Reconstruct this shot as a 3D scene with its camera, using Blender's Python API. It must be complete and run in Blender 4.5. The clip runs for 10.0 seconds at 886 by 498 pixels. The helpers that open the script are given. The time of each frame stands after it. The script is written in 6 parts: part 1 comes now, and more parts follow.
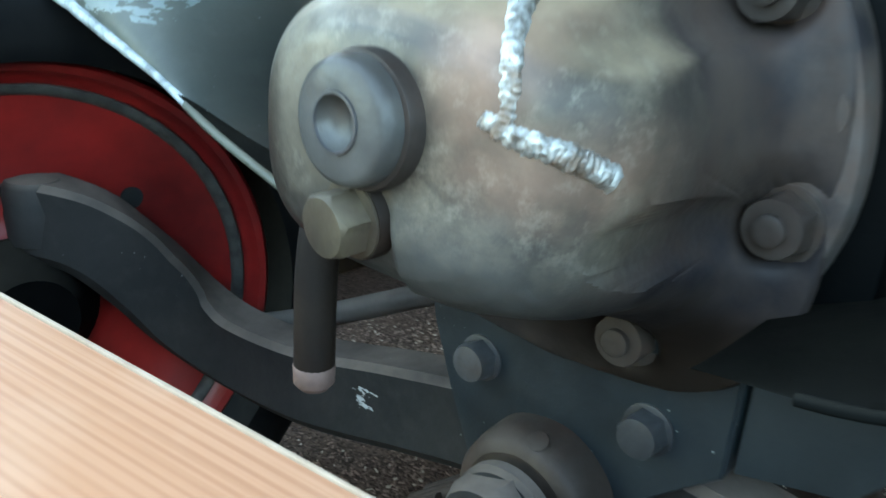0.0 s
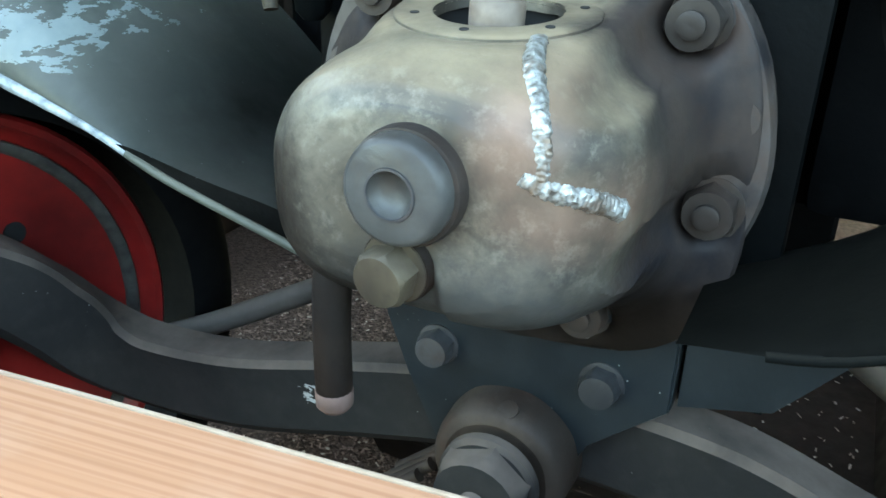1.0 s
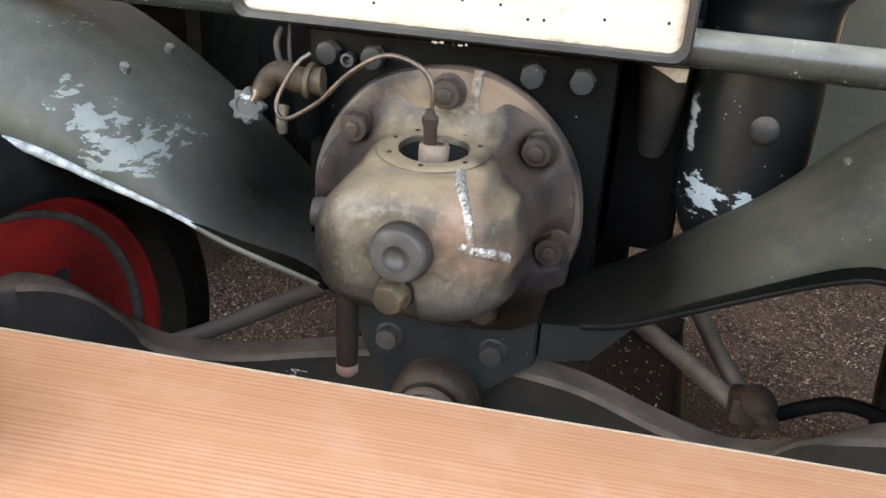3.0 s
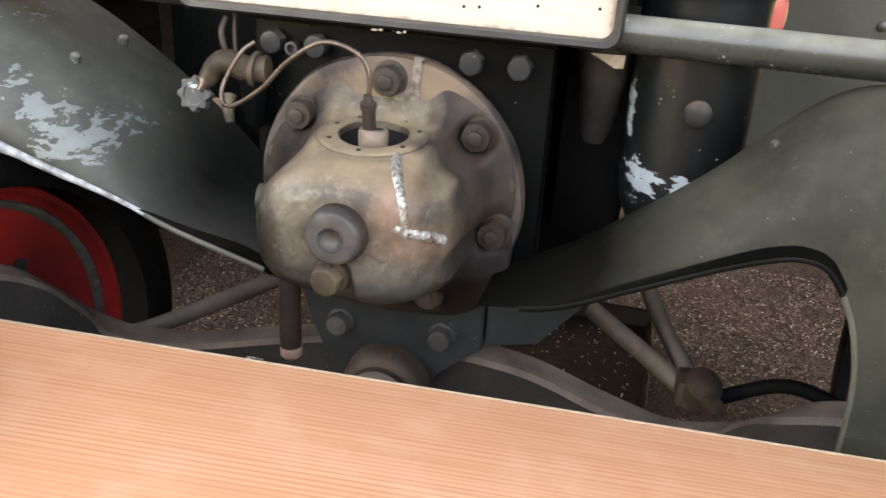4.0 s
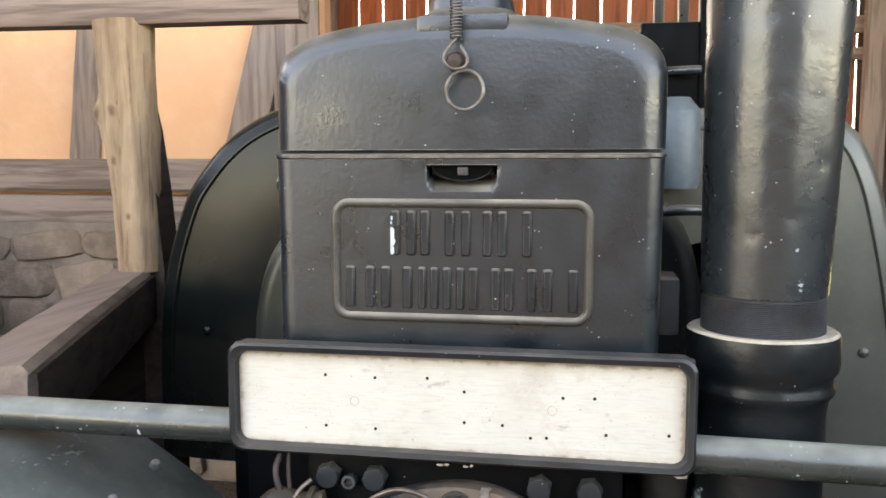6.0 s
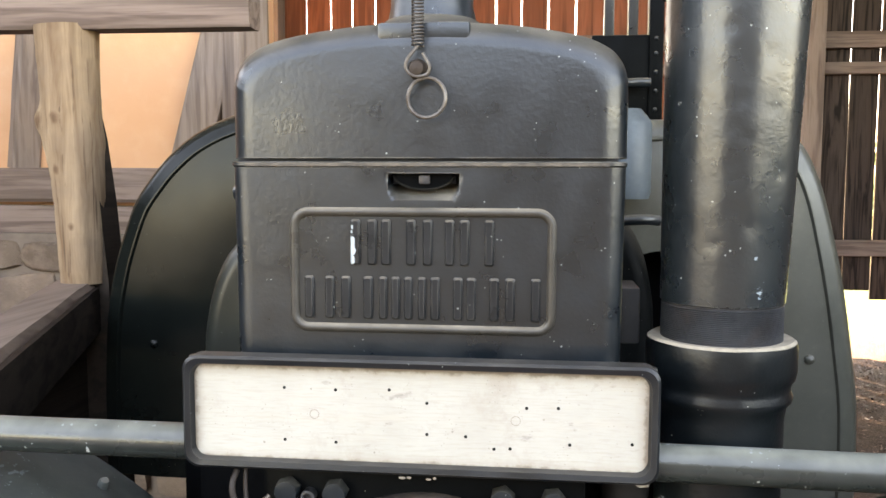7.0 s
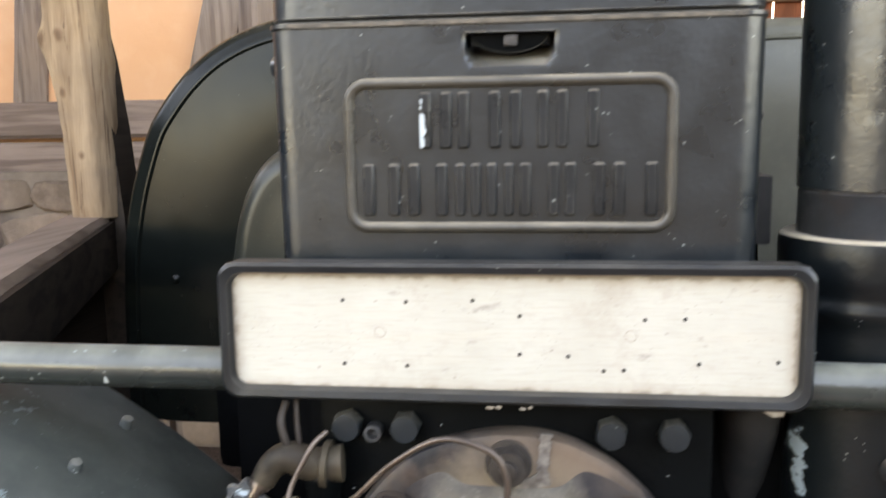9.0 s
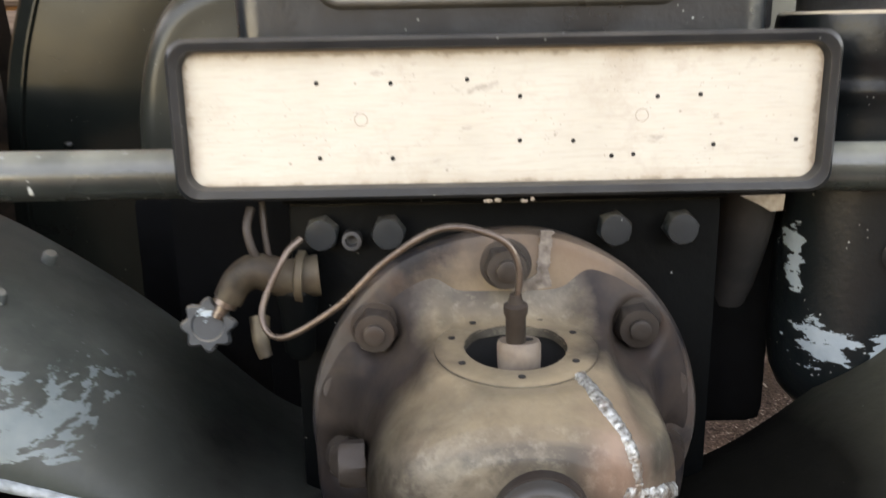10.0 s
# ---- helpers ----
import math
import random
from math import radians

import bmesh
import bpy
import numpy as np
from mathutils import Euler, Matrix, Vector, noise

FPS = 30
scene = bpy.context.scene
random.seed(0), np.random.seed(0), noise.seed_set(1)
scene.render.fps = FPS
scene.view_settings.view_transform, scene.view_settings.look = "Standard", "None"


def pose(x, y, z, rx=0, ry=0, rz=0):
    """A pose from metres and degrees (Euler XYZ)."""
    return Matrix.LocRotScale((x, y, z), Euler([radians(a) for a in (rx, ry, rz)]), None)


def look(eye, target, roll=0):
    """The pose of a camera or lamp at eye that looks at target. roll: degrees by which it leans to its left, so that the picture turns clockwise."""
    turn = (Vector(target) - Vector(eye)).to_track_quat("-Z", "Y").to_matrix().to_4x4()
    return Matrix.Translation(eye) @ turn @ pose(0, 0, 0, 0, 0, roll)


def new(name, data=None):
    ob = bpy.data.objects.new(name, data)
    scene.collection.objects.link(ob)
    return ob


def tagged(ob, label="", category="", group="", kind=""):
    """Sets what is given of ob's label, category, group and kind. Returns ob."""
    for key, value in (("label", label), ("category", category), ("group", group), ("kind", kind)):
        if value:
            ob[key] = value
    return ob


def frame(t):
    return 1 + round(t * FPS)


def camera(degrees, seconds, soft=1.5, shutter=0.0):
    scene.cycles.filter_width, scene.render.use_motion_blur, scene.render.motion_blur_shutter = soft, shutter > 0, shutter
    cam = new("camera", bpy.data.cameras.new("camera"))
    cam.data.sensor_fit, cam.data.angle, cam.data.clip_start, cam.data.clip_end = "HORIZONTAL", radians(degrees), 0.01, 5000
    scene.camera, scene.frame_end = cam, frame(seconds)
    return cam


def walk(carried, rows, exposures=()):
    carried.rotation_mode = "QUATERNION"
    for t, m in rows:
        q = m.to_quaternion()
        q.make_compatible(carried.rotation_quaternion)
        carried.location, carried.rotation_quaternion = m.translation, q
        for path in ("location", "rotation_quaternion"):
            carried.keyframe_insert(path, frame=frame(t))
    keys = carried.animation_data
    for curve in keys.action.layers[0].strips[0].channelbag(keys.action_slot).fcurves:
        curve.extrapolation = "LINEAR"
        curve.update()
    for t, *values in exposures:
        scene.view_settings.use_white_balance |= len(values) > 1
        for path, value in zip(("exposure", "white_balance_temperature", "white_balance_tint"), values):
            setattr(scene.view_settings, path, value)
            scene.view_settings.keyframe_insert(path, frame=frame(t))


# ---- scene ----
cam = camera(54.9, 10.0, 1.5, 0.35)
PATH = [
    (0, (0.2940, -0.4617, 0.6424), (-0.8904, 0.9454, -0.0632), 4.44),
    (0.2, (0.3055, -0.5206, 0.6847), (-0.7672, 0.9540, -0.0608), 3.66),
    (0.5, (0.2957, -0.5412, 0.7067), (-0.6751, 0.9800, -0.0835), 3.07),
    (1, (0.2083, -0.5659, 0.7126), (-0.5419, 1.0592, -0.1103), 1.88),
    (1.5, (0.1870, -0.7137, 0.7850), (-0.3806, 0.9733, -0.0591), 3.21),
    (2, (0.2373, -0.9600, 0.9237), (-0.2556, 0.7458, 0.0705), 4.24),
    (2.5, (0.2449, -0.9591, 0.9302), (-0.2052, 0.7714, 0.1034), 4.05),
    (4, (0.3164, -0.9669, 0.9183), (-0.1042, 0.7776, 0.1055), 3.37),
    (4.5, (0.3728, -0.9578, 0.9421), (-0.1427, 0.7764, 0.1625), 2.05),
    (5, (0.3256, -0.9350, 0.9844), (-0.2462, 0.8450, 0.3635), 0.81),
    (5.5, (0.2104, -0.9334, 1.0525), (-0.2666, 0.9428, 0.6875), -0.15),
    (6, (0.1597, -0.9423, 1.0844), (-0.1865, 0.9863, 0.8807), -0.09),
    (7.5, (0.1381, -0.9223, 1.0730), (-0.0662, 1.0292, 0.8974), 0.15),
    (8, (0.1324, -0.8855, 1.0459), (-0.0600, 1.0674, 0.8729), 0.15),
    (8.5, (0.1148, -0.7870, 1.0256), (-0.1116, 1.1608, 0.8371), -0.05),
    (9, (0.0463, -0.7632, 0.9966), (-0.2090, 1.1688, 0.7082), -0.89),
    (9.5, (-0.0605, -0.7684, 0.9444), (-0.1632, 1.1551, 0.5318), -2.18),
    (10, (-0.0527, -0.7019, 0.8774), (-0.0449, 1.2039, 0.3785), -0.98),
]
EXPOSURES = [(0.0, 5.2, 8200, -6), (1.0, 5.28, 8500, -4), (1.5, 5.5, 9000, 3), (2.0, 5.23, 10200, 13), (2.7, 5.02, 11400, 18), (3.8, 4.95, 13300, 23), (4.2, 4.95, 13300, 23), (4.6, 4.92, 11400, 18), (5.0, 5.0, 10900, 14), (5.5, 4.62, 11000, 16), (6.0, 4.68, 10700, 19), (8.5, 4.66, 10700, 19), (9.5, 4.66, 11800, 20), (10.0, 4.62, 12800, 22)]
walk(cam, [(t, look(eye, target, roll)) for t, eye, target, roll in PATH], EXPOSURES)

# ---- world, sun, exposure ----
world = bpy.data.worlds.new("sky")
scene.world = world
world.use_nodes = True
wn = world.node_tree
sky = wn.nodes.new("ShaderNodeTexSky")
sky.sky_type = "NISHITA"
sky.sun_disc = False
sky.sun_elevation = radians(50)
sky.sun_rotation = radians(333)
wn.nodes["Background"].inputs["Strength"].default_value = 0.12
wn.links.new(sky.outputs[0], wn.nodes["Background"].inputs["Color"])
sun = new("sun", bpy.data.lights.new("sun", "SUN"))
sun.data.energy = 3.5
sun.data.angle = radians(0.6)
sun.data.color = (1.0, 0.95, 0.86)
sun.matrix_world = look((-3.0, 6.0, 8.0), (0, 0, 0))

# ---- materials ----


def rgb(c):
    return (c[0], c[1], c[2], 1.0)


class Mat:
    """A small builder for procedural node materials in object space."""

    def __init__(self, name, rough=0.5, metal=0.0, spec=0.5):
        self.m = bpy.data.materials.new(name)
        self.m.use_nodes = True
        self.t = self.m.node_tree
        self.b = self.t.nodes["Principled BSDF"]
        self.b.inputs["Roughness"].default_value = rough
        self.b.inputs["Metallic"].default_value = metal
        self.b.inputs["Specular IOR Level"].default_value = spec
        tc = self.t.nodes.new("ShaderNodeTexCoord")
        self.obj = tc.outputs["Object"]
        geo = self.t.nodes.new("ShaderNodeNewGeometry")
        self.normal = geo.outputs["Normal"]
        self.pos = geo.outputs["Position"]
        self.island = geo.outputs["Random Per Island"]
        self.pointy = geo.outputs["Pointiness"]
        self.rand = self.t.nodes.new("ShaderNodeObjectInfo").outputs["Random"]

    def node(self, kind, **inputs):
        n = self.t.nodes.new(kind)
        for k, v in inputs.items():
            self.put(n.inputs[k.replace("_", " ")], v)
        return n

    def put(self, socket, v):
        if isinstance(v, bpy.types.NodeSocket):
            self.t.links.new(v, socket)
        else:
            socket.default_value = v

    def scaled(self, vec, s):
        n = self.t.nodes.new("ShaderNodeMapping")
        self.put(n.inputs["Vector"], vec)
        n.inputs["Scale"].default_value = s
        return n.outputs[0]

    def moved(self, vec, by):
        n = self.t.nodes.new("ShaderNodeVectorMath")
        self.put(n.inputs[0], vec)
        self.put(n.inputs[1], by)
        return n.outputs[0]

    def noise(self, scale, detail=4.0, rough=0.55, vec=None, distort=0.0):
        n = self.node("ShaderNodeTexNoise", Scale=scale, Detail=detail, Roughness=rough, Distortion=distort)
        self.put(n.inputs["Vector"], vec or self.obj)
        return n.outputs["Fac"]

    def voronoi(self, scale, vec=None, feature="F1", out="Distance"):
        n = self.node("ShaderNodeTexVoronoi", Scale=scale)
        n.feature = feature
        self.put(n.inputs["Vector"], vec or self.obj)
        return n.outputs[out]

    def ramp(self, fac, lo, hi, a=0.0, b=1.0):
        n = self.t.nodes.new("ShaderNodeMapRange")
        self.put(n.inputs["Value"], fac)
        n.inputs["From Min"].default_value = lo
        n.inputs["From Max"].default_value = hi
        n.inputs["To Min"].default_value = a
        n.inputs["To Max"].default_value = b
        return n.outputs[0]

    def mix(self, fac, a, b):
        n = self.t.nodes.new("ShaderNodeMix")
        n.data_type = "RGBA"
        self.put(n.inputs["Factor"], fac)
        self.put(n.inputs[6], rgb(a) if isinstance(a, tuple) else a)
        self.put(n.inputs[7], rgb(b) if isinstance(b, tuple) else b)
        return n.outputs[2]

    def math(self, op, a, b=0.0):
        n = self.t.nodes.new("ShaderNodeMath")
        n.operation = op
        self.put(n.inputs[0], a)
        self.put(n.inputs[1], b)
        return n.outputs[0]

    def sep(self, vec, axis):
        n = self.t.nodes.new("ShaderNodeSeparateXYZ")
        self.put(n.inputs[0], vec)
        return n.outputs[axis]

    def blob(self, centre, radius, inner=0.6):
        """1 within an ellipsoid round a place of the world, 0 outside it."""
        n = self.t.nodes.new("ShaderNodeMapping")
        n.vector_type = "TEXTURE"
        self.put(n.inputs["Vector"], self.pos)
        n.inputs["Location"].default_value = centre
        n.inputs["Scale"].default_value = radius
        l = self.t.nodes.new("ShaderNodeVectorMath")
        l.operation = "LENGTH"
        self.put(l.inputs[0], n.outputs[0])
        return self.ramp(l.outputs["Value"], 1.0, inner)

    def bump(self, height, strength=0.3, dist=0.002, after=None):
        n = self.node("ShaderNodeBump", Strength=strength, Distance=dist)
        self.put(n.inputs["Height"], height)
        if after is not None:
            self.put(n.inputs["Normal"], after)
        return n.outputs[0]

    def done(self, color=None, rough=None, normal=None, metal=None):
        for key, v in (("Base Color", color), ("Roughness", rough), ("Normal", normal), ("Metallic", metal)):
            if v is not None:
                self.put(self.b.inputs[key], rgb(v) if isinstance(v, tuple) else v)
        return self.m


def paint(name, base, dark, dust=(0.30, 0.26, 0.20), dust_amount=0.5, rough=0.42, chips=0.012, cast=0.35, patches=(), patch_color=(0.42, 0.52, 0.56), edge=0.0, spec=0.3, vary=1.0, grain=75, blackening=()):
    """Old brushed enamel on cast or sheet metal: two tones, dust on what faces up, pale chips, flaked patches."""
    k = Mat(name, rough=rough, spec=spec)
    c = k.mix(k.ramp(k.noise(7, 5), 0.3, 0.7), dark, base)
    c = k.mix(k.math("MULTIPLY", k.ramp(k.noise(45, 6), 0.5, 0.8), 0.35), c, (base[0] * 1.5, base[1] * 1.5, base[2] * 1.45))
    up = k.ramp(k.sep(k.normal, 2), 0.2, 0.92)
    d = k.math("MULTIPLY", up, k.ramp(k.noise(14, 5), 0.3, 0.75, 0.25, 1.0))
    c = k.mix(k.math("MULTIPLY", d, dust_amount), c, dust)
    if chips:
        spot = k.math("LESS_THAN", k.math("ADD", k.voronoi(105), k.math("MULTIPLY", k.math("SUBTRACT", k.noise(420, 2), 0.5), 0.16)), k.math("MULTIPLY", k.noise(60, 2), chips * 30))
        keep = k.math("GREATER_THAN", k.noise(26, 3), 0.56)
        c = k.mix(k.math("MULTIPLY", spot, keep), c, (0.22, 0.235, 0.22))
    if edge:
        bev = k.t.nodes.new("ShaderNodeBevel")
        bev.samples = 4
        bev.inputs["Radius"].default_value = 0.0035
        dot = k.t.nodes.new("ShaderNodeVectorMath")
        dot.operation = "DOT_PRODUCT"
        k.put(dot.inputs[0], bev.outputs[0])
        k.put(dot.inputs[1], k.normal)
        rub = k.math("MULTIPLY", k.ramp(dot.outputs["Value"], 0.93, 0.78), k.ramp(k.noise(30, 5), 0.35, 0.62))
        c = k.mix(k.math("MULTIPLY", rub, edge), c, (0.19, 0.165, 0.135))
    for centre, radius, cut, scale in patches:
        lump = k.math("ADD", k.blob(centre, radius, 0.0), k.math("MULTIPLY", k.math("SUBTRACT", k.noise(scale, 6, 0.62, k.scaled(k.pos, (0.75, 0.75, 1.9))), 0.5), 2.4))
        m = k.math("MULTIPLY", k.math("GREATER_THAN", lump, cut), k.math("GREATER_THAN", k.blob(centre, radius, 0.0), 0.04))
        c = k.mix(k.math("MULTIPLY", m, 0.9), c, k.mix(k.noise(60, 3), patch_color, (patch_color[0] * 0.6, patch_color[1] * 0.66, patch_color[2] * 0.7)))
    # fade to near black round the given places
    if blackening:
        black = None
        for centre, radius in blackening:
            m = k.ramp(k.math("ADD", k.blob(centre, radius, 0.0), k.math("MULTIPLY", k.math("SUBTRACT", k.noise(14, 4, 0.55, k.pos), 0.5), 0.3)), 0.05, 0.62)
            black = m if black is None else k.math("MAXIMUM", black, m)
        c = k.mix(k.math("MULTIPLY", black, 0.93), c, k.mix(k.noise(50, 4), (0.0022, 0.0024, 0.0024), (0.006, 0.0055, 0.005)))
        k.put(k.b.inputs["Specular IOR Level"], k.ramp(black, 0.0, 1.0, spec, spec * 0.2))
    r = k.ramp(k.noise(18, 5), 0.3, 0.7, rough - 0.08 * vary, rough + 0.14 * vary)
    r = k.math("ADD", r, k.math("MULTIPLY", d, 0.45 * dust_amount))
    n = k.bump(k.noise(220, 3), cast * 0.5, 0.001)
    n = k.bump(k.noise(grain, 4), cast, 0.003 * 75 / grain, n)
    return k.done(c, r, n)


PATCH_L = [((-0.475, 0.0, 0.632), (0.04, 0.2, 0.034), 0.62, 62), ((-0.435, -0.03, 0.602), (0.055, 0.2, 0.036), 0.55, 62), ((-0.385, -0.05, 0.57), (0.075, 0.2, 0.037), 0.5, 58), ((-0.62, -0.09, 0.60), (0.22, 0.05, 0.05), 0.95, 60), ((-0.5, 0.05, 0.70), (0.25, 0.2, 0.05), 1.05, 80)]
PATCH_R = [((0.315, 0.06, 0.575), (0.05, 0.15, 0.048), 0.68, 52), ((0.288, 0.06, 0.66), (0.014, 0.1, 0.08), 0.6, 36), ((0.36, 0.06, 0.575), (0.03, 0.1, 0.03), 0.6, 36), ((0.385, 0.05, 0.945), (0.011, 0.04, 0.05), 0.95, 210), ((0.379, 0.05, 0.985), (0.006, 0.04, 0.03), 1.0, 210)]
IRON = paint("black_green_cast_paint", (0.0052, 0.0095, 0.0128), (0.0021, 0.0044, 0.0064), dust=(0.24, 0.205, 0.155), cast=0.24, dust_amount=0.8, rough=0.3, chips=0.0055, edge=0.8, spec=0.6, vary=0.8, grain=150)
PIPE = paint("dark_pipe_paint", (0.0125, 0.0165, 0.0185), (0.0065, 0.009, 0.0102), dust=(0.2, 0.165, 0.12), cast=0.2, dust_amount=0.6, rough=0.27, chips=0.0075, patches=PATCH_R[3:], patch_color=(0.31, 0.37, 0.39), spec=0.6, vary=0.5, grain=130)
# darker copy of the pipe paint for the lower pipe
PIPE_LOW = paint("sooty_pipe_paint", (0.0045, 0.0068, 0.0078), (0.002, 0.0032, 0.0038), dust=(0.2, 0.165, 0.12), cast=0.2, dust_amount=0.6, rough=0.33, chips=0.007, patches=PATCH_R[:3], patch_color=(0.25, 0.30, 0.32), spec=0.26, vary=0.6, grain=110)
# both front fender paints fade to near black toward the bulb
SHEET = paint("grey_green_sheet_paint", (0.086, 0.099, 0.086), (0.038, 0.049, 0.044), dust=(0.24, 0.23, 0.20), cast=0.12, dust_amount=0.4, rough=0.36, chips=0.006, patches=PATCH_L, patch_color=(0.29, 0.335, 0.325), spec=0.36, blackening=[((-0.17, 0.06, 0.53), (0.24, 0.3, 0.15))])
SHEET_R = paint("olive_sheet_paint", (0.062, 0.065, 0.049), (0.03, 0.033, 0.027), dust=(0.16, 0.145, 0.11), cast=0.2, dust_amount=0.45, rough=0.45, chips=0.004, spec=0.16, blackening=[((0.2, -0.02, 0.47), (0.33, 0.35, 0.15)), ((0.16, -0.02, 0.45), (0.2, 0.35, 0.2))])
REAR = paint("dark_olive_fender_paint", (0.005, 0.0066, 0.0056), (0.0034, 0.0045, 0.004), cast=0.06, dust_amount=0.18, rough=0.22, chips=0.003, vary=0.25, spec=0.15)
# lighter copy of the fender paint, the light on the right fender painted in
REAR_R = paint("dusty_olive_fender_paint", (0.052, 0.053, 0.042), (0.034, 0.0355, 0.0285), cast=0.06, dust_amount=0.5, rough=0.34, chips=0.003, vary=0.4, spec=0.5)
COVER_OLIVE = paint("olive_cover_paint", (0.021, 0.0225, 0.018), (0.0135, 0.015, 0.0125), cast=0.08, dust_amount=0.3, rough=0.3, chips=0.005, vary=0.3, spec=0.3, edge=0.4)
HOLDER = paint("black_holder_paint", (0.0062, 0.0082, 0.01), (0.003, 0.0042, 0.0052), dust=(0.13, 0.11, 0.085), dust_amount=0.5, rough=0.36, chips=0.004, edge=0.25, cast=0.15, spec=0.4)
# dust tone raised to paint the light along the tube's top as well
TUBE = paint("grey_green_tube_paint", (0.026, 0.031, 0.028), (0.012, 0.0148, 0.014), cast=0.1, dust_amount=0.85, spec=0.5, rough=0.26, dust=(0.27, 0.27, 0.22), patches=[((-0.396, 0.0, 0.75), (0.005, 0.05, 0.022), 0.75, 60)], patch_color=(0.5, 0.52, 0.5))
GRIME = paint("grimy_axle_paint", (0.026, 0.0245, 0.0235), (0.0105, 0.0115, 0.0122), dust=(0.2, 0.155, 0.125), dust_amount=0.9, rough=0.6, chips=0.003, spec=0.15, cast=0.25, patches=[((-0.22, 0.04, 0.205), (0.034, 0.05, 0.02), 0.5, 45)], patch_color=(0.42, 0.42, 0.4))
BLUE = paint("blue_grey_bracket_paint", (0.0125, 0.0175, 0.0205), (0.0048, 0.007, 0.0085), dust_amount=0.3, rough=0.36, chips=0.0045, cast=0.2)
YARD = paint("dull_yard_wall", (0.03, 0.031, 0.031), (0.02, 0.021, 0.021), rough=0.9, chips=0, dust_amount=0.1)
ROD = paint("dusty_rod_paint", (0.095, 0.082, 0.072), (0.04, 0.035, 0.032), dust=(0.2, 0.17, 0.145), dust_amount=0.8, rough=0.6, chips=0.002, cast=0.2)
CARRIER = paint("dark_teal_carrier_paint", (0.0014, 0.002, 0.0022), (0.0007, 0.001, 0.0011), dust_amount=0.3, rough=0.5, chips=0.005, cast=0.3, spec=0.05, grain=120)
# near black, so it also paints the deep shade between parts
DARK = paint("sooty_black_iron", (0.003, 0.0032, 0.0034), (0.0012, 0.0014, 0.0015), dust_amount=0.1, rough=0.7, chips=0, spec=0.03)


def heated(name, pale, tan, rust, dark, rough=0.5, metal=0.12, blackening=0.5, spec=0.2, stains=()):
    """Bare iron that has been hot: pale grey, tan, rust and blue-black bloom in clouds."""
    k = Mat(name, rough=rough, metal=metal, spec=spec)
    c = k.mix(k.ramp(k.noise(9, 4, 0.6, distort=0.6), 0.38, 0.66), pale, tan)
    c = k.mix(k.ramp(k.noise(16, 6, 0.65, k.moved(k.obj, (3.1, 0.4, 1.7))), 0.5, 0.72), c, rust)
    c = k.mix(k.math("MULTIPLY", k.ramp(k.noise(8.5, 6, 0.62, k.moved(k.obj, (7.7, 2.4, 0.3))), 0.44, 0.56), blackening), c, dark)
    c = k.mix(k.math("MULTIPLY", k.ramp(k.noise(120, 5), 0.55, 0.75), 0.4), c, (pale[0] * 0.5, pale[1] * 0.5, pale[2] * 0.5))
    for centre, radius, colour in stains:
        m = k.ramp(k.math("ADD", k.blob(centre, radius, 0.0), k.math("MULTIPLY", k.math("SUBTRACT", k.noise(28, 6, 0.65, k.pos), 0.5), 0.9)), 0.1, 0.75)
        c = k.mix(k.math("MULTIPLY", m, 0.9), c, colour)
    r = k.ramp(k.noise(25, 5), 0.3, 0.7, rough - 0.12, rough + 0.15)
    n = k.bump(k.noise(160, 4), 0.35, 0.0012)
    n = k.bump(k.noise(30, 3), 0.25, 0.003, n)
    return k.done(c, r, n)


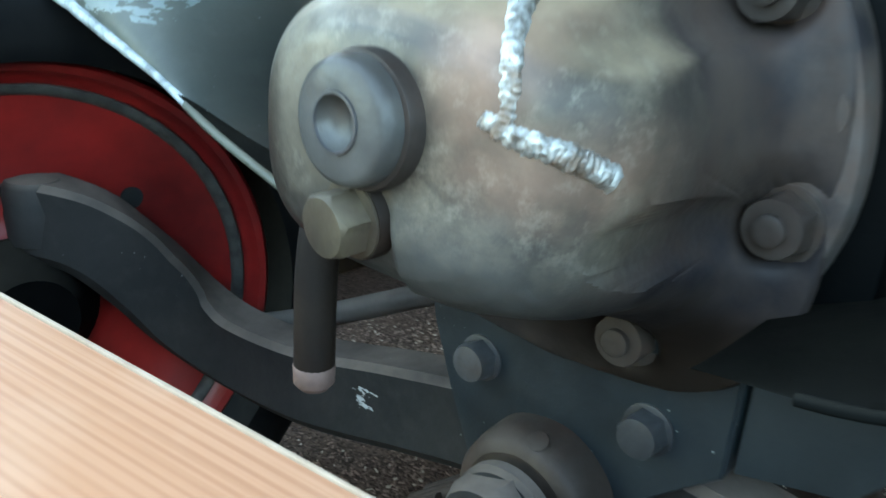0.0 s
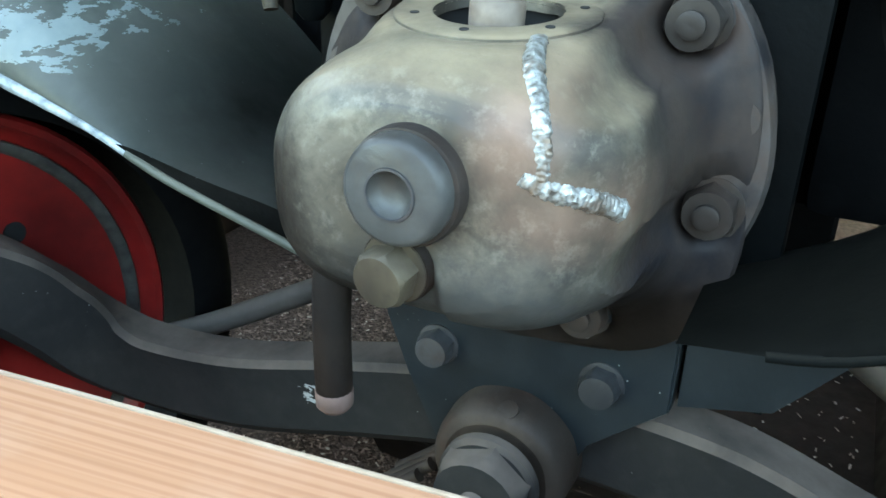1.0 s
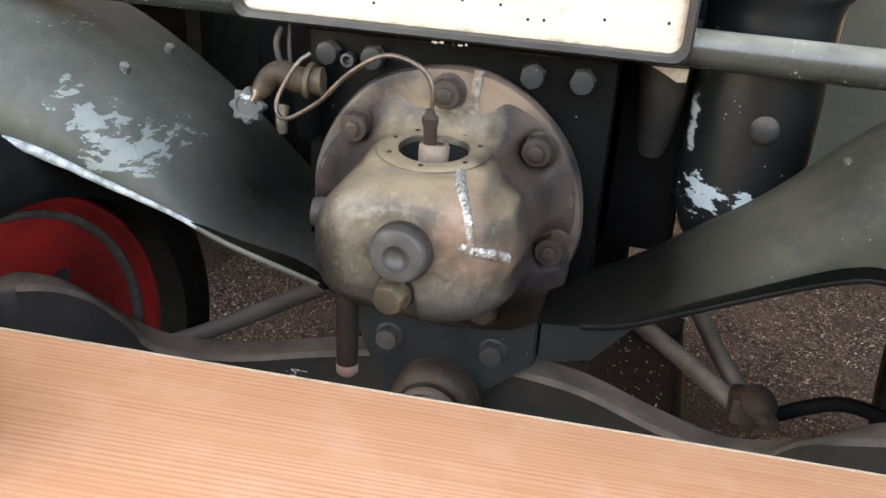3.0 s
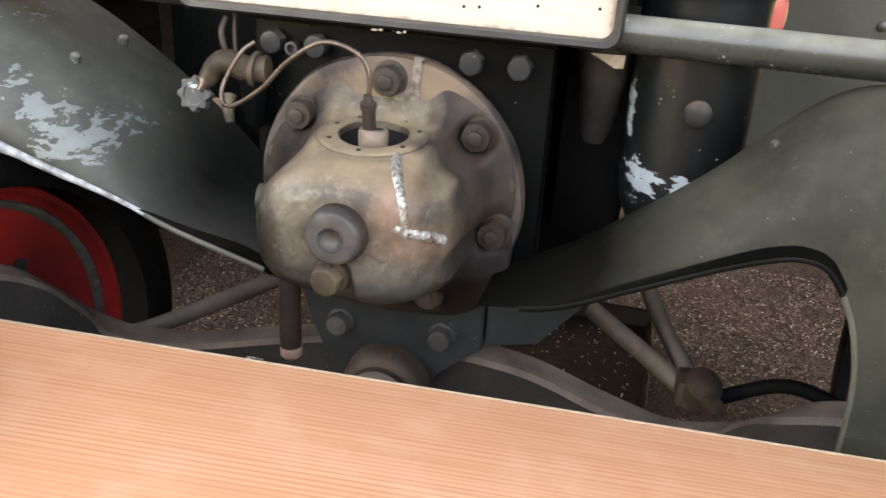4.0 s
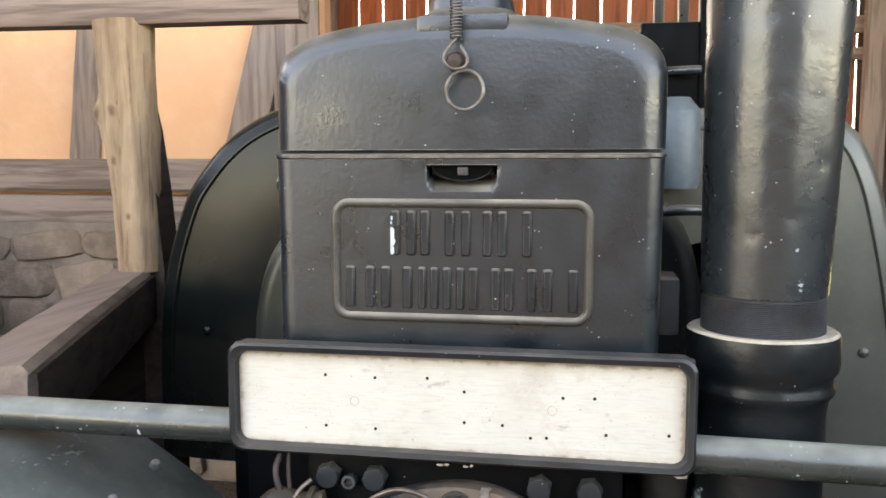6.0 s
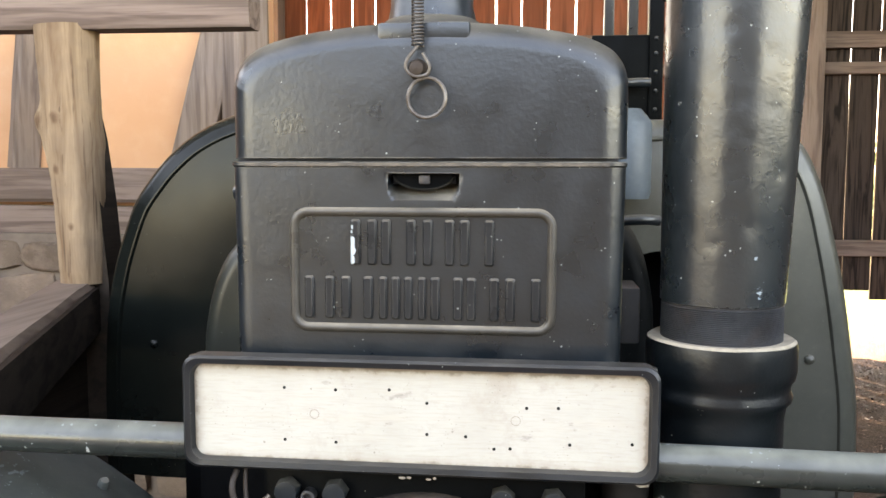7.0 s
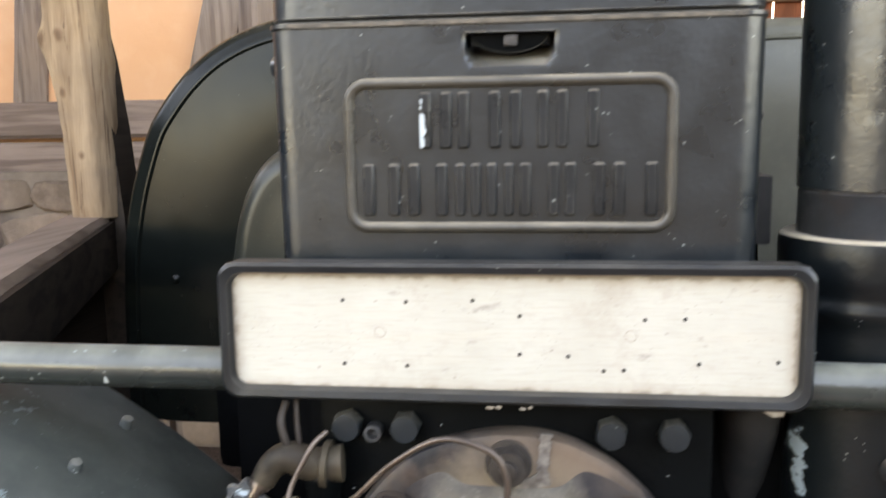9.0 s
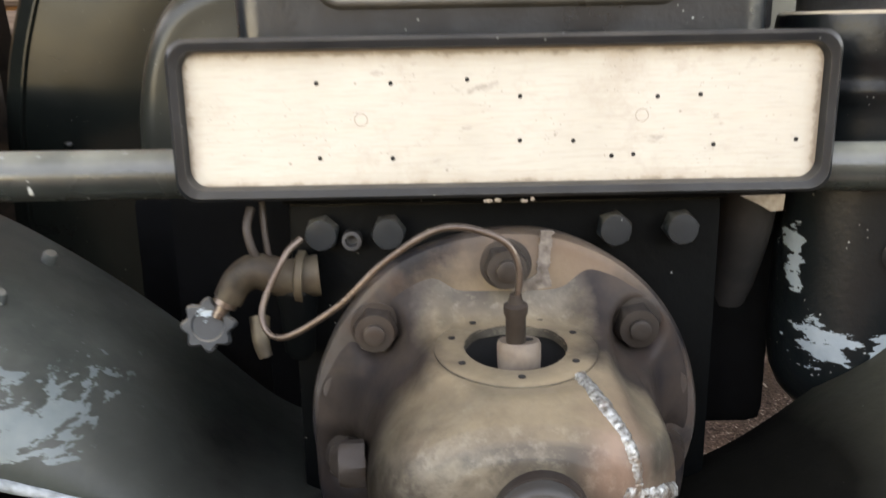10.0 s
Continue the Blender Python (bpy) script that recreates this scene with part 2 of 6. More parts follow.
def bulb_mat():
    """The bulb's own bloom: pale below its opening, copper along the weld seam, sooty clouds; shade painted dark low
    and left.
    """
    k = Mat("heat_stained_bulb_iron", rough=0.46, metal=0.08, spec=0.3)
    c = k.mix(k.ramp(k.noise(11, 5, 0.6, distort=0.5), 0.35, 0.68), (0.13, 0.112, 0.083), (0.05, 0.042, 0.031))
    c = k.mix(k.math("MULTIPLY", k.ramp(k.noise(34, 7, 0.72), 0.48, 0.68), 0.72), c, (0.043, 0.038, 0.031))
    c = k.mix(k.math("MULTIPLY", k.ramp(k.noise(9, 7, 0.7, k.moved(k.obj, (4.1, 1.3, 0.2)), 0.4), 0.42, 0.58), 0.85), c, (0.03, 0.0245, 0.019))
    c = k.mix(k.math("MULTIPLY", k.ramp(k.noise(38, 8, 0.75, k.moved(k.obj, (1.1, 5.3, 2.2)), 0.4), 0.52, 0.62), 0.5), c, (0.03, 0.026, 0.022))
    c = k.mix(k.math("MULTIPLY", k.ramp(k.noise(70, 6, 0.7), 0.54, 0.7), 0.36), c, (0.23, 0.21, 0.165))
    cop = k.math("MAXIMUM", k.blob((0.066, -0.15, 0.592), (0.034, 0.09, 0.06), 0.1), k.blob((0.092, -0.13, 0.542), (0.06, 0.09, 0.034), 0.1))
    cop = k.math("MULTIPLY", cop, k.ramp(k.noise(20, 4), 0.25, 0.6))
    c = k.mix(k.math("MULTIPLY", cop, 0.85), c, (0.225, 0.137, 0.097))
    d = k.math("MULTIPLY", k.ramp(k.sep(k.normal, 2), 0.45, 0.95), k.ramp(k.noise(16, 6, 0.65), 0.3, 0.7, 0.3, 0.9))
    c = k.mix(k.math("MULTIPLY", d, 0.85), c, (0.25, 0.188, 0.12))
    edge = k.math("MULTIPLY", k.math("SUBTRACT", k.noise(24, 6, 0.65), 0.5), 0.8)
    inside = k.math("MAXIMUM", k.blob((0.008, -0.2, 0.555), (0.2, 0.215, 0.162), 0.5), k.blob((0.0, -0.04, 0.65), (0.11, 0.13, 0.075), 0.3))
    rim = k.ramp(k.math("ADD", inside, k.math("MULTIPLY", edge, 0.6)), 0.62, 0.3)
    ring = k.mix(k.ramp(k.noise(14, 5, 0.6), 0.35, 0.65), (0.04, 0.031, 0.026), (0.011, 0.0108, 0.0128))
    ring = k.mix(k.ramp(k.noise(9, 4, 0.6, k.moved(k.obj, (2.2, 0.1, 4.0))), 0.52, 0.7), ring, (0.036, 0.0235, 0.018))
    c = k.mix(rim, c, ring)
    # sooty stain and painted shade together: dark zones low and left
    blue = k.ramp(k.math("ADD", k.blob((0.045, -0.17, 0.465), (0.13, 0.14, 0.078), 0.0), edge), 0.1, 0.6)
    c = k.mix(k.math("MULTIPLY", blue, 0.8), c, k.mix(k.noise(60, 5), (0.021, 0.0245, 0.0265), (0.044, 0.045, 0.043)))
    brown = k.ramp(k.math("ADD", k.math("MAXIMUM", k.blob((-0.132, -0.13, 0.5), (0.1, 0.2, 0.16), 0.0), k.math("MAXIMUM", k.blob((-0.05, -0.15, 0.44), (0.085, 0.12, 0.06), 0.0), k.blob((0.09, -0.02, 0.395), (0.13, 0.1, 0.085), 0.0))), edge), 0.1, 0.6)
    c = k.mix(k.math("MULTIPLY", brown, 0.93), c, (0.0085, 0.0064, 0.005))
    k.put(k.b.inputs["Specular IOR Level"], k.ramp(k.math("MAXIMUM", rim, brown), 0.0, 1.0, 0.3, 0.08))
    n = k.bump(k.noise(150, 4), 0.35, 0.001)
    n = k.bump(k.noise(26, 3), 0.3, 0.003, n)
    return k.done(c, k.ramp(k.noise(22, 5), 0.3, 0.7, 0.33, 0.56), n)


BULB = bulb_mat()
# the last, black stain paints the shade low on the flange
FLANGE = heated("heat_stained_flange_iron", (0.06, 0.054, 0.05), (0.043, 0.033, 0.027), (0.058, 0.035, 0.025), (0.010, 0.010, 0.0118), blackening=0.9, rough=0.45, spec=0.2, stains=[((0.05, 0.0, 0.68), (0.13, 0.06, 0.06), (0.13, 0.09, 0.064)), ((0.0, 0.0, 0.655), (0.1, 0.06, 0.045), (0.17, 0.13, 0.09)), ((0.03, 0.02, 0.39), (0.22, 0.1, 0.10), (0.006, 0.0055, 0.005))])
RUSTY = heated("rusty_brown_iron", (0.052, 0.039, 0.031), (0.033, 0.0225, 0.0165), (0.042, 0.021, 0.014), (0.0085, 0.0068, 0.0058), rough=0.65, metal=0.05)
NUT = heated("sooty_brown_nut", (0.043, 0.036, 0.031), (0.03, 0.023, 0.019), (0.036, 0.021, 0.015), (0.0075, 0.0068, 0.0064), rough=0.5)
DRAIN = heated("dark_brown_drain_iron", (0.02, 0.015, 0.012), (0.014, 0.01, 0.0078), (0.018, 0.0102, 0.007), (0.005, 0.0042, 0.0038), rough=0.6, spec=0.1)
BOLT = heated("dull_grey_bolt_steel", (0.07, 0.07, 0.072), (0.042, 0.044, 0.046), (0.06, 0.042, 0.033), (0.015, 0.016, 0.018), rough=0.45, metal=0.4)
DULL = heated("dark_plug_steel", (0.082, 0.083, 0.078), (0.05, 0.049, 0.045), (0.06, 0.049, 0.04), (0.02, 0.0205, 0.021), rough=0.4, metal=0.25)
BRASSY = heated("dull_brassy_steel", (0.085, 0.068, 0.044), (0.04, 0.031, 0.022), (0.05, 0.034, 0.024), (0.012, 0.010, 0.0085), rough=0.55, metal=0.25, blackening=0.9)
COPPER = heated("tarnished_copper_tube", (0.15, 0.115, 0.093), (0.09, 0.065, 0.05), (0.075, 0.045, 0.032), (0.03, 0.022, 0.018), rough=0.3, metal=0.6, spec=0.5)


def simple(name, a, b, scale=20, rough=0.5, metal=0.0, bump=0.2, fine=150, spec=0.4):
    k = Mat(name, rough=rough, metal=metal, spec=spec)
    c = k.mix(k.ramp(k.noise(scale, 5), 0.3, 0.7), a, b)
    return k.done(c, k.ramp(k.noise(scale * 2.3, 4), 0.3, 0.7, rough - 0.08, rough + 0.1), k.bump(k.noise(fine, 3), bump, 0.001))


def weld_mat():
    k = Mat("bright_weld_bead", rough=0.42, metal=0.4)
    c = k.mix(k.ramp(k.noise(190, 4), 0.4, 0.62), (0.29, 0.30, 0.285), (0.095, 0.088, 0.076))
    c = k.mix(k.ramp(k.noise(60, 4), 0.5, 0.66), c, (0.12, 0.085, 0.06))
    return k.done(c, k.ramp(k.noise(200, 3), 0.3, 0.7, 0.25, 0.55), k.bump(k.voronoi(280), 0.4, 0.0015))


CUP = simple("tan_nozzle_iron", (0.17, 0.135, 0.105), (0.085, 0.062, 0.047), 45, 0.55)
WELD = weld_mat()
WELD_DULL = simple("dull_weld_bead", (0.2, 0.175, 0.15), (0.06, 0.047, 0.04), 110, 0.6, 0.2, 0.5, 260)
RUBBER = simple("black_tyre_rubber", (0.0022, 0.0026, 0.003), (0.005, 0.005, 0.005), 30, 0.75, spec=0.06)
RED = simple("red_wheel_enamel", (0.25, 0.013, 0.012), (0.055, 0.0045, 0.0045), 7, 0.36, 0.0, 0.1, 60)
LAMP_RED = simple("faded_red_glass", (0.58, 0.15, 0.12), (0.5, 0.10, 0.085), 12, 0.2)
BLACKHOLE = simple("black_void", (0.006, 0.006, 0.006), (0.004, 0.004, 0.004), 5, 0.9)
WEAR = simple("worn_bright_edge", (0.30, 0.335, 0.335), (0.06, 0.072, 0.072), 75, 0.6)
SEAMDUST = simple("tan_seam_dust", (0.13, 0.105, 0.08), (0.05, 0.043, 0.036), 60, 0.85)
DUSTY = simple("sandy_dust_ledge", (0.36, 0.30, 0.22), (0.24, 0.20, 0.15), 60, 0.85)
CARD = simple("white_laminated_card", (0.82, 0.83, 0.82), (0.76, 0.78, 0.78), 4, 0.3, 0, 0.02)
TEAL = simple("teal_printed_line", (0.03, 0.36, 0.34), (0.04, 0.40, 0.37), 4, 0.3, 0, 0.02)
FIELD = simple("pale_blue_print", (0.34, 0.40, 0.50), (0.30, 0.36, 0.46), 4, 0.3, 0, 0.02)
SPRING = simple("dull_spring_steel", (0.16, 0.14, 0.12), (0.06, 0.045, 0.035), 60, 0.45, 0.6)


def plate_mat():
    k = Mat("cream_enamel_plate", rough=0.42)
    c = k.mix(k.ramp(k.noise(5, 5), 0.35, 0.7), (0.41, 0.39, 0.34), (0.345, 0.325, 0.275))
    streak = k.noise(9, 5, 0.6, k.scaled(k.obj, (0.6, 1.0, 7.0)))
    c = k.mix(k.math("MULTIPLY", k.ramp(streak, 0.5, 0.72), 0.35), c, (0.42, 0.37, 0.30))
    c = k.mix(k.math("MULTIPLY", k.ramp(k.noise(15, 7, 0.75), 0.54, 0.72), 0.7), c, (0.29, 0.24, 0.19))
    line = k.noise(30, 3, 0.6, k.scaled(k.obj, (0.35, 1.0, 9.0)))
    c = k.mix(k.math("MULTIPLY", k.ramp(line, 0.62, 0.75), 0.3), c, (0.30, 0.26, 0.21))
    spot = k.math("MULTIPLY", k.math("LESS_THAN", k.voronoi(60), 0.075), k.math("GREATER_THAN", k.noise(14, 2), 0.56))
    c = k.mix(k.math("MULTIPLY", spot, 0.7), c, (0.16, 0.13, 0.11))
    fine = k.noise(60, 4, 0.65, k.scaled(k.obj, (0.5, 1.0, 6.0)))
    c = k.mix(k.math("MULTIPLY", k.ramp(fine, 0.48, 0.7), 0.45), c, (0.30, 0.265, 0.215))
    dot = k.math("MULTIPLY", k.math("LESS_THAN", k.voronoi(210), 0.12), k.math("GREATER_THAN", k.noise(22, 2), 0.54))
    c = k.mix(k.math("MULTIPLY", dot, 0.6), c, (0.12, 0.10, 0.085))
    smut = k.math("MULTIPLY", k.ramp(k.noise(38, 6, 0.7, k.scaled(k.obj, (0.7, 1.0, 1.6))), 0.6, 0.7), k.ramp(k.noise(7, 3), 0.42, 0.6))
    c = k.mix(k.math("MULTIPLY", smut, 0.75), c, (0.15, 0.125, 0.10))
    wide = k.ramp(k.noise(6, 5, 0.6, k.moved(k.obj, (3.3, 0.0, 1.2))), 0.45, 0.7)
    c = k.mix(k.math("MULTIPLY", wide, 0.3), c, (0.27, 0.235, 0.185))
    # rust and dirt along the border
    dx = k.math("SUBTRACT", 0.2595, k.math("ABSOLUTE", k.math("SUBTRACT", k.sep(k.obj, 0), 0.001)))
    dz = k.math("SUBTRACT", 0.056, k.math("ABSOLUTE", k.math("SUBTRACT", k.sep(k.obj, 2), 0.8035)))
    border = k.math("ADD", k.math("MINIMUM", dx, dz), k.math("MULTIPLY", k.math("SUBTRACT", k.noise(55, 6, 0.7), 0.5), 0.018))
    c = k.mix(k.ramp(border, 0.0055, 0.002, 0.0, 0.85), c, (0.10, 0.08, 0.062))
    c = k.mix(k.ramp(border, 0.014, 0.004, 0.0, 0.4), c, (0.28, 0.22, 0.16))
    return k.done(c, None, k.bump(k.noise(60, 4, 0.5, k.scaled(k.obj, (0.5, 1, 3))), 0.15, 0.001))


PLATE = plate_mat()


def wood(name, light, dark, axis=0, freq=60.0, rough=0.5, grain=0.55, bump=0.3, warp=0.6, rand=0.0):
    """Wood with growth-ring lines along one axis."""
    k = Mat(name, rough=rough, spec=0.2)
    s = [1.0, 1.0, 1.0]
    s[axis] = 0.06
    vec = k.scaled(k.obj, tuple(s))
    if rand:
        off = k.t.nodes.new("ShaderNodeCombineXYZ")
        for q in range(3):
            k.put(off.inputs[q], k.math("MULTIPLY", k.rand, 7.0 + 3 * q))
        vec = k.moved(vec, off.outputs[0])
    w = k.noise(freq, 3, 0.5, vec, warp)
    fine = k.noise(freq * 5, 3, 0.6, vec)
    big = k.noise(4, 3, 0.5)
    c = k.mix(k.math("MULTIPLY", k.ramp(w, 0.46, 0.62), grain), light, dark)
    c = k.mix(k.math("MULTIPLY", k.ramp(fine, 0.5, 0.75), 0.3), c, dark)
    c = k.mix(k.math("MULTIPLY", k.ramp(big, 0.4, 0.7), 0.35), c, (light[0] * 0.72, light[1] * 0.68, light[2] * 0.64))
    if rand:
        c = k.mix(k.math("MULTIPLY", k.rand, rand), c, (dark[0] * 0.7, dark[1] * 0.75, dark[2] * 0.8))
    return k.done(c, k.ramp(w, 0.4, 0.7, rough, rough + 0.12), k.bump(k.math("ADD", w, k.math("MULTIPLY", fine, 0.5)), bump, 0.002))


def varnished():
    """Varnished larch board: close straight lines along its length, wider figure between them."""
    k = Mat("varnished_larch", rough=0.38)
    vec = k.scaled(k.obj, (0.018, 1.0, 1.0))
    bands = k.node("ShaderNodeTexWave", Scale=52.0, Distortion=7.0, Detail=2.0)
    bands.inputs["Detail Scale"].default_value = 0.35
    bands.bands_direction = "Y"
    k.put(bands.inputs["Vector"], vec)
    wave = k.noise(70, 2, 0.5, vec, 0.2)
    lines = k.noise(260, 2, 0.4, vec, 0.1)
    wide = k.noise(9, 2, 0.5, vec)
    c = k.mix(k.ramp(wide, 0.3, 0.7), (0.50, 0.255, 0.15), (0.44, 0.21, 0.115))
    ring = k.math("MULTIPLY", k.ramp(bands.outputs["Fac"], 0.45, 0.95), k.ramp(k.noise(25, 3, 0.5, vec), 0.3, 0.6, 0.25, 1.0))
    c = k.mix(k.math("MULTIPLY", ring, 0.62), c, (0.33, 0.13, 0.065))
    c = k.mix(k.math("MULTIPLY", k.ramp(wave, 0.52, 0.64), 0.25), c, (0.36, 0.15, 0.07))
    c = k.mix(k.math("MULTIPLY", k.ramp(lines, 0.53, 0.66), 0.4), c, (0.36, 0.155, 0.075))
    c = k.mix(k.math("MULTIPLY", k.ramp(k.noise(14, 4), 0.5, 0.75), 0.25), c, (0.60, 0.39, 0.27))
    return k.done(c, k.ramp(lines, 0.4, 0.7, 0.34, 0.5), k.bump(lines, 0.15, 0.0006))


LARCH = varnished()
PALE = simple("pale_sawn_edge", (0.38, 0.28, 0.20), (0.28, 0.19, 0.125), 40, 0.6)


def post_wood():
    """Stripped round timber: long pale fibres, cracks, brown knots."""
    k = Mat("stripped_round_timber", rough=0.8, spec=0.15)
    vec = k.scaled(k.obj, (1.0, 1.0, 0.09))
    c = k.mix(k.ramp(k.noise(26, 4, 0.6, vec, 0.5), 0.36, 0.66), (0.34, 0.235, 0.15), (0.155, 0.093, 0.055))
    c = k.mix(k.math("MULTIPLY", k.ramp(k.noise(8, 4), 0.45, 0.7), 0.6), c, (0.19, 0.13, 0.09))
    crack = k.noise(95, 3, 0.5, k.scaled(k.obj, (1.0, 1.0, 0.035)))
    c = k.mix(k.math("MULTIPLY", k.ramp(crack, 0.6, 0.7), 0.75), c, (0.07, 0.042, 0.028))
    for at, r in (((-1.215, 1.25, 1.215), 0.03), ((-1.148, 1.22, 1.222), 0.022), ((-1.155, 1.22, 1.085), 0.017), ((-1.12, 1.225, 0.93), 0.014)):
        c = k.mix(k.ramp(k.math("ADD", k.blob(at, (r, 0.05, r * 1.2), 0.0), k.math("MULTIPLY", k.math("SUBTRACT", k.noise(60, 4), 0.5), 0.6)), 0.2, 0.75, 0.0, 0.8), c, (0.11, 0.06, 0.035))
    return k.done(c, None, k.bump(k.math("ADD", k.noise(60, 4, 0.6, vec), crack), 0.7, 0.003))


POSTWOOD = post_wood()
GREYWOOD = wood("weathered_grey_timber", (0.23, 0.165, 0.137), (0.06, 0.04, 0.032), 0, 34, 0.8, 0.6, 0.8)
GREYUP = wood("weathered_grey_brace", (0.24, 0.18, 0.15), (0.08, 0.056, 0.045), 2, 30, 0.8, 0.6, 0.8)
BEAMWOOD = wood("brown_cracked_beam", (0.225, 0.16, 0.122), (0.09, 0.06, 0.045), 1, 34, 0.8, 0.35, 0.5, 0.25)
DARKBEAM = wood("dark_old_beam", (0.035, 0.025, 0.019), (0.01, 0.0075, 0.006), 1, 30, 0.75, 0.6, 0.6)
BARN = wood("brown_barn_board", (0.088, 0.06, 0.048), (0.012, 0.008, 0.007), 2, 24, 0.75, 0.95, 0.7, 1.6, 0.45)
BARNRED = wood("reddish_barn_board", (0.30, 0.105, 0.06), (0.085, 0.032, 0.02), 2, 16, 0.75, 0.6, 0.5, 1.0, 0.45)


def plaster():
    k = Mat("orange_lime_plaster", rough=0.9)
    c = k.mix(k.ramp(k.noise(2.2, 5), 0.3, 0.72), (0.62, 0.33, 0.185), (0.56, 0.285, 0.155))
    c = k.mix(k.math("MULTIPLY", k.ramp(k.noise(12, 5), 0.5, 0.8), 0.3), c, (0.67, 0.42, 0.27))
    return k.done(c, None, k.bump(k.noise(24, 5), 0.35, 0.006))


def stone():
    k = Mat("rough_field_stone", rough=0.85, spec=0.2)
    c = k.mix(k.rand, (0.21, 0.15, 0.11), (0.105, 0.074, 0.056))
    c = k.mix(k.ramp(k.noise(9, 7, 0.65, k.pos), 0.42, 0.68), c, (0.27, 0.19, 0.145))
    return k.done(c, None, k.bump(k.noise(22, 6), 0.6, 0.01))


def mulch():
    k = Mat("bark_mulch_soil", rough=0.92, spec=0.12)
    chip = k.voronoi(190, k.scaled(k.obj, (1, 1, 0.3)), out="Color")
    v = k.sep(chip, 0)
    c = k.mix(v, (0.04, 0.027, 0.021), (0.15, 0.10, 0.076))
    c = k.mix(k.math("MULTIPLY", k.ramp(k.noise(3, 5), 0.4, 0.7), 0.35), c, (0.17, 0.10, 0.075))
    far = k.ramp(k.sep(k.pos, 1), 5.4, 6.0)
    c = k.mix(far, c, k.mix(k.noise(40, 4), (0.08, 0.13, 0.035), (0.17, 0.19, 0.085)))
    # unseen ground outside is made grey to cut warm bounce light
    yard = k.math("MAXIMUM", k.ramp(k.sep(k.pos, 1), -1.2, -1.8), k.ramp(k.sep(k.pos, 0), 4.1, 4.6))
    c = k.mix(k.math("MULTIPLY", yard, k.math("SUBTRACT", 1.0, far)), c, k.mix(k.noise(30, 5), (0.05, 0.053, 0.053), (0.09, 0.09, 0.088)))
    h = k.math("ADD", v, k.noise(180, 4))
    return k.done(c, None, k.bump(h, 0.9, 0.012))


PLASTER, STONE, MULCH = plaster(), stone(), mulch()


def chips_mat():
    k = Mat("bark_chips", rough=0.9, spec=0.12)
    c = k.mix(k.island, (0.033, 0.022, 0.0175), (0.31, 0.205, 0.157))
    c = k.mix(k.math("GREATER_THAN", k.island, 0.95), c, (0.46, 0.36, 0.28))
    return k.done(c, None, k.bump(k.noise(300, 2), 0.3, 0.001))


CHIPS = chips_mat()
TRAY = simple("oily_black_tray", (0.010, 0.0065, 0.005), (0.003, 0.0026, 0.0024), 14, 0.55, 0, 0.6, 60, 0.12)
LITTER = simple("pale_leaf_litter", (0.42, 0.39, 0.34), (0.2, 0.17, 0.14), 90, 0.8)
MORTAR = simple("grey_lime_mortar", (0.2, 0.15, 0.118), (0.12, 0.09, 0.07), 12, 0.9, 0, 0.7, 40)
GREEN = simple("sunlit_hedge_leaf", (0.10, 0.17, 0.03), (0.05, 0.09, 0.02), 30, 0.6)

# ---- mesh helpers ----


def part(name, bm, material, parent=None, label="", smooth=True):
    """Links a bmesh as one mesh object, under a thing or a part if one is given."""
    bmesh.ops.recalc_face_normals(bm, faces=bm.faces)
    if smooth:
        for f in bm.faces:
            f.smooth = True
        for e in bm.edges:
            if len(e.link_faces) == 2 and e.calc_face_angle(0.0) > 0.7:
                e.smooth = False
    me = bpy.data.meshes.new(name)
    bm.to_mesh(me)
    bm.free()
    me.materials.append(material)
    ob = new(name, me)
    if parent is not None:
        ob.parent = parent
    if label:
        tagged(ob, label)
    return ob


def again(ob, m, parent=None):
    """One more object on the same mesh, moved by m."""
    o = new(ob.name.split(".")[0], ob.data)
    o.parent = parent if parent is not None else ob.parent
    o.matrix_local = m
    for key in ("label", "kind"):
        if key in ob:
            o[key] = ob[key]
    return o


def slab(x0, x1, y0, y1, z0, z1, bevel=0.003, bm=None, seg=2):
    bm = bm or bmesh.new()
    verts = bmesh.ops.create_cube(bm, size=1.0)["verts"]
    for v in verts:
        v.co = Vector(((x0 + x1) / 2 + v.co.x * (x1 - x0), (y0 + y1) / 2 + v.co.y * (y1 - y0), (z0 + z1) / 2 + v.co.z * (z1 - z0)))
    if bevel:
        edges = list({e for v in verts for e in v.link_edges})
        bmesh.ops.bevel(bm, geom=edges, offset=bevel, segments=seg, profile=0.6, affect="EDGES")
    return bm


def basis(axis):
    a = Vector(axis).normalized()
    b = a.orthogonal().normalized() if abs(a.z) > 0.99 else a.cross(Vector((0, 0, 1))).normalized()
    return a, b, a.cross(b)


def rings(loops, closed=True, cap0=True, cap1=True, bm=None):
    """A skin over a row of loops of points."""
    bm = bm or bmesh.new()
    made = [[bm.verts.new(p) for p in loop] for loop in loops]
    n = len(made[0])
    for r, s in zip(made, made[1:]):
        for i in range(n if closed else n - 1):
            j = (i + 1) % n
            bm.faces.new((r[i], r[j], s[j], s[i]))
    if closed and cap0:
        bm.faces.new(made[0])
    if closed and cap1:
        bm.faces.new(made[-1])
    return bm


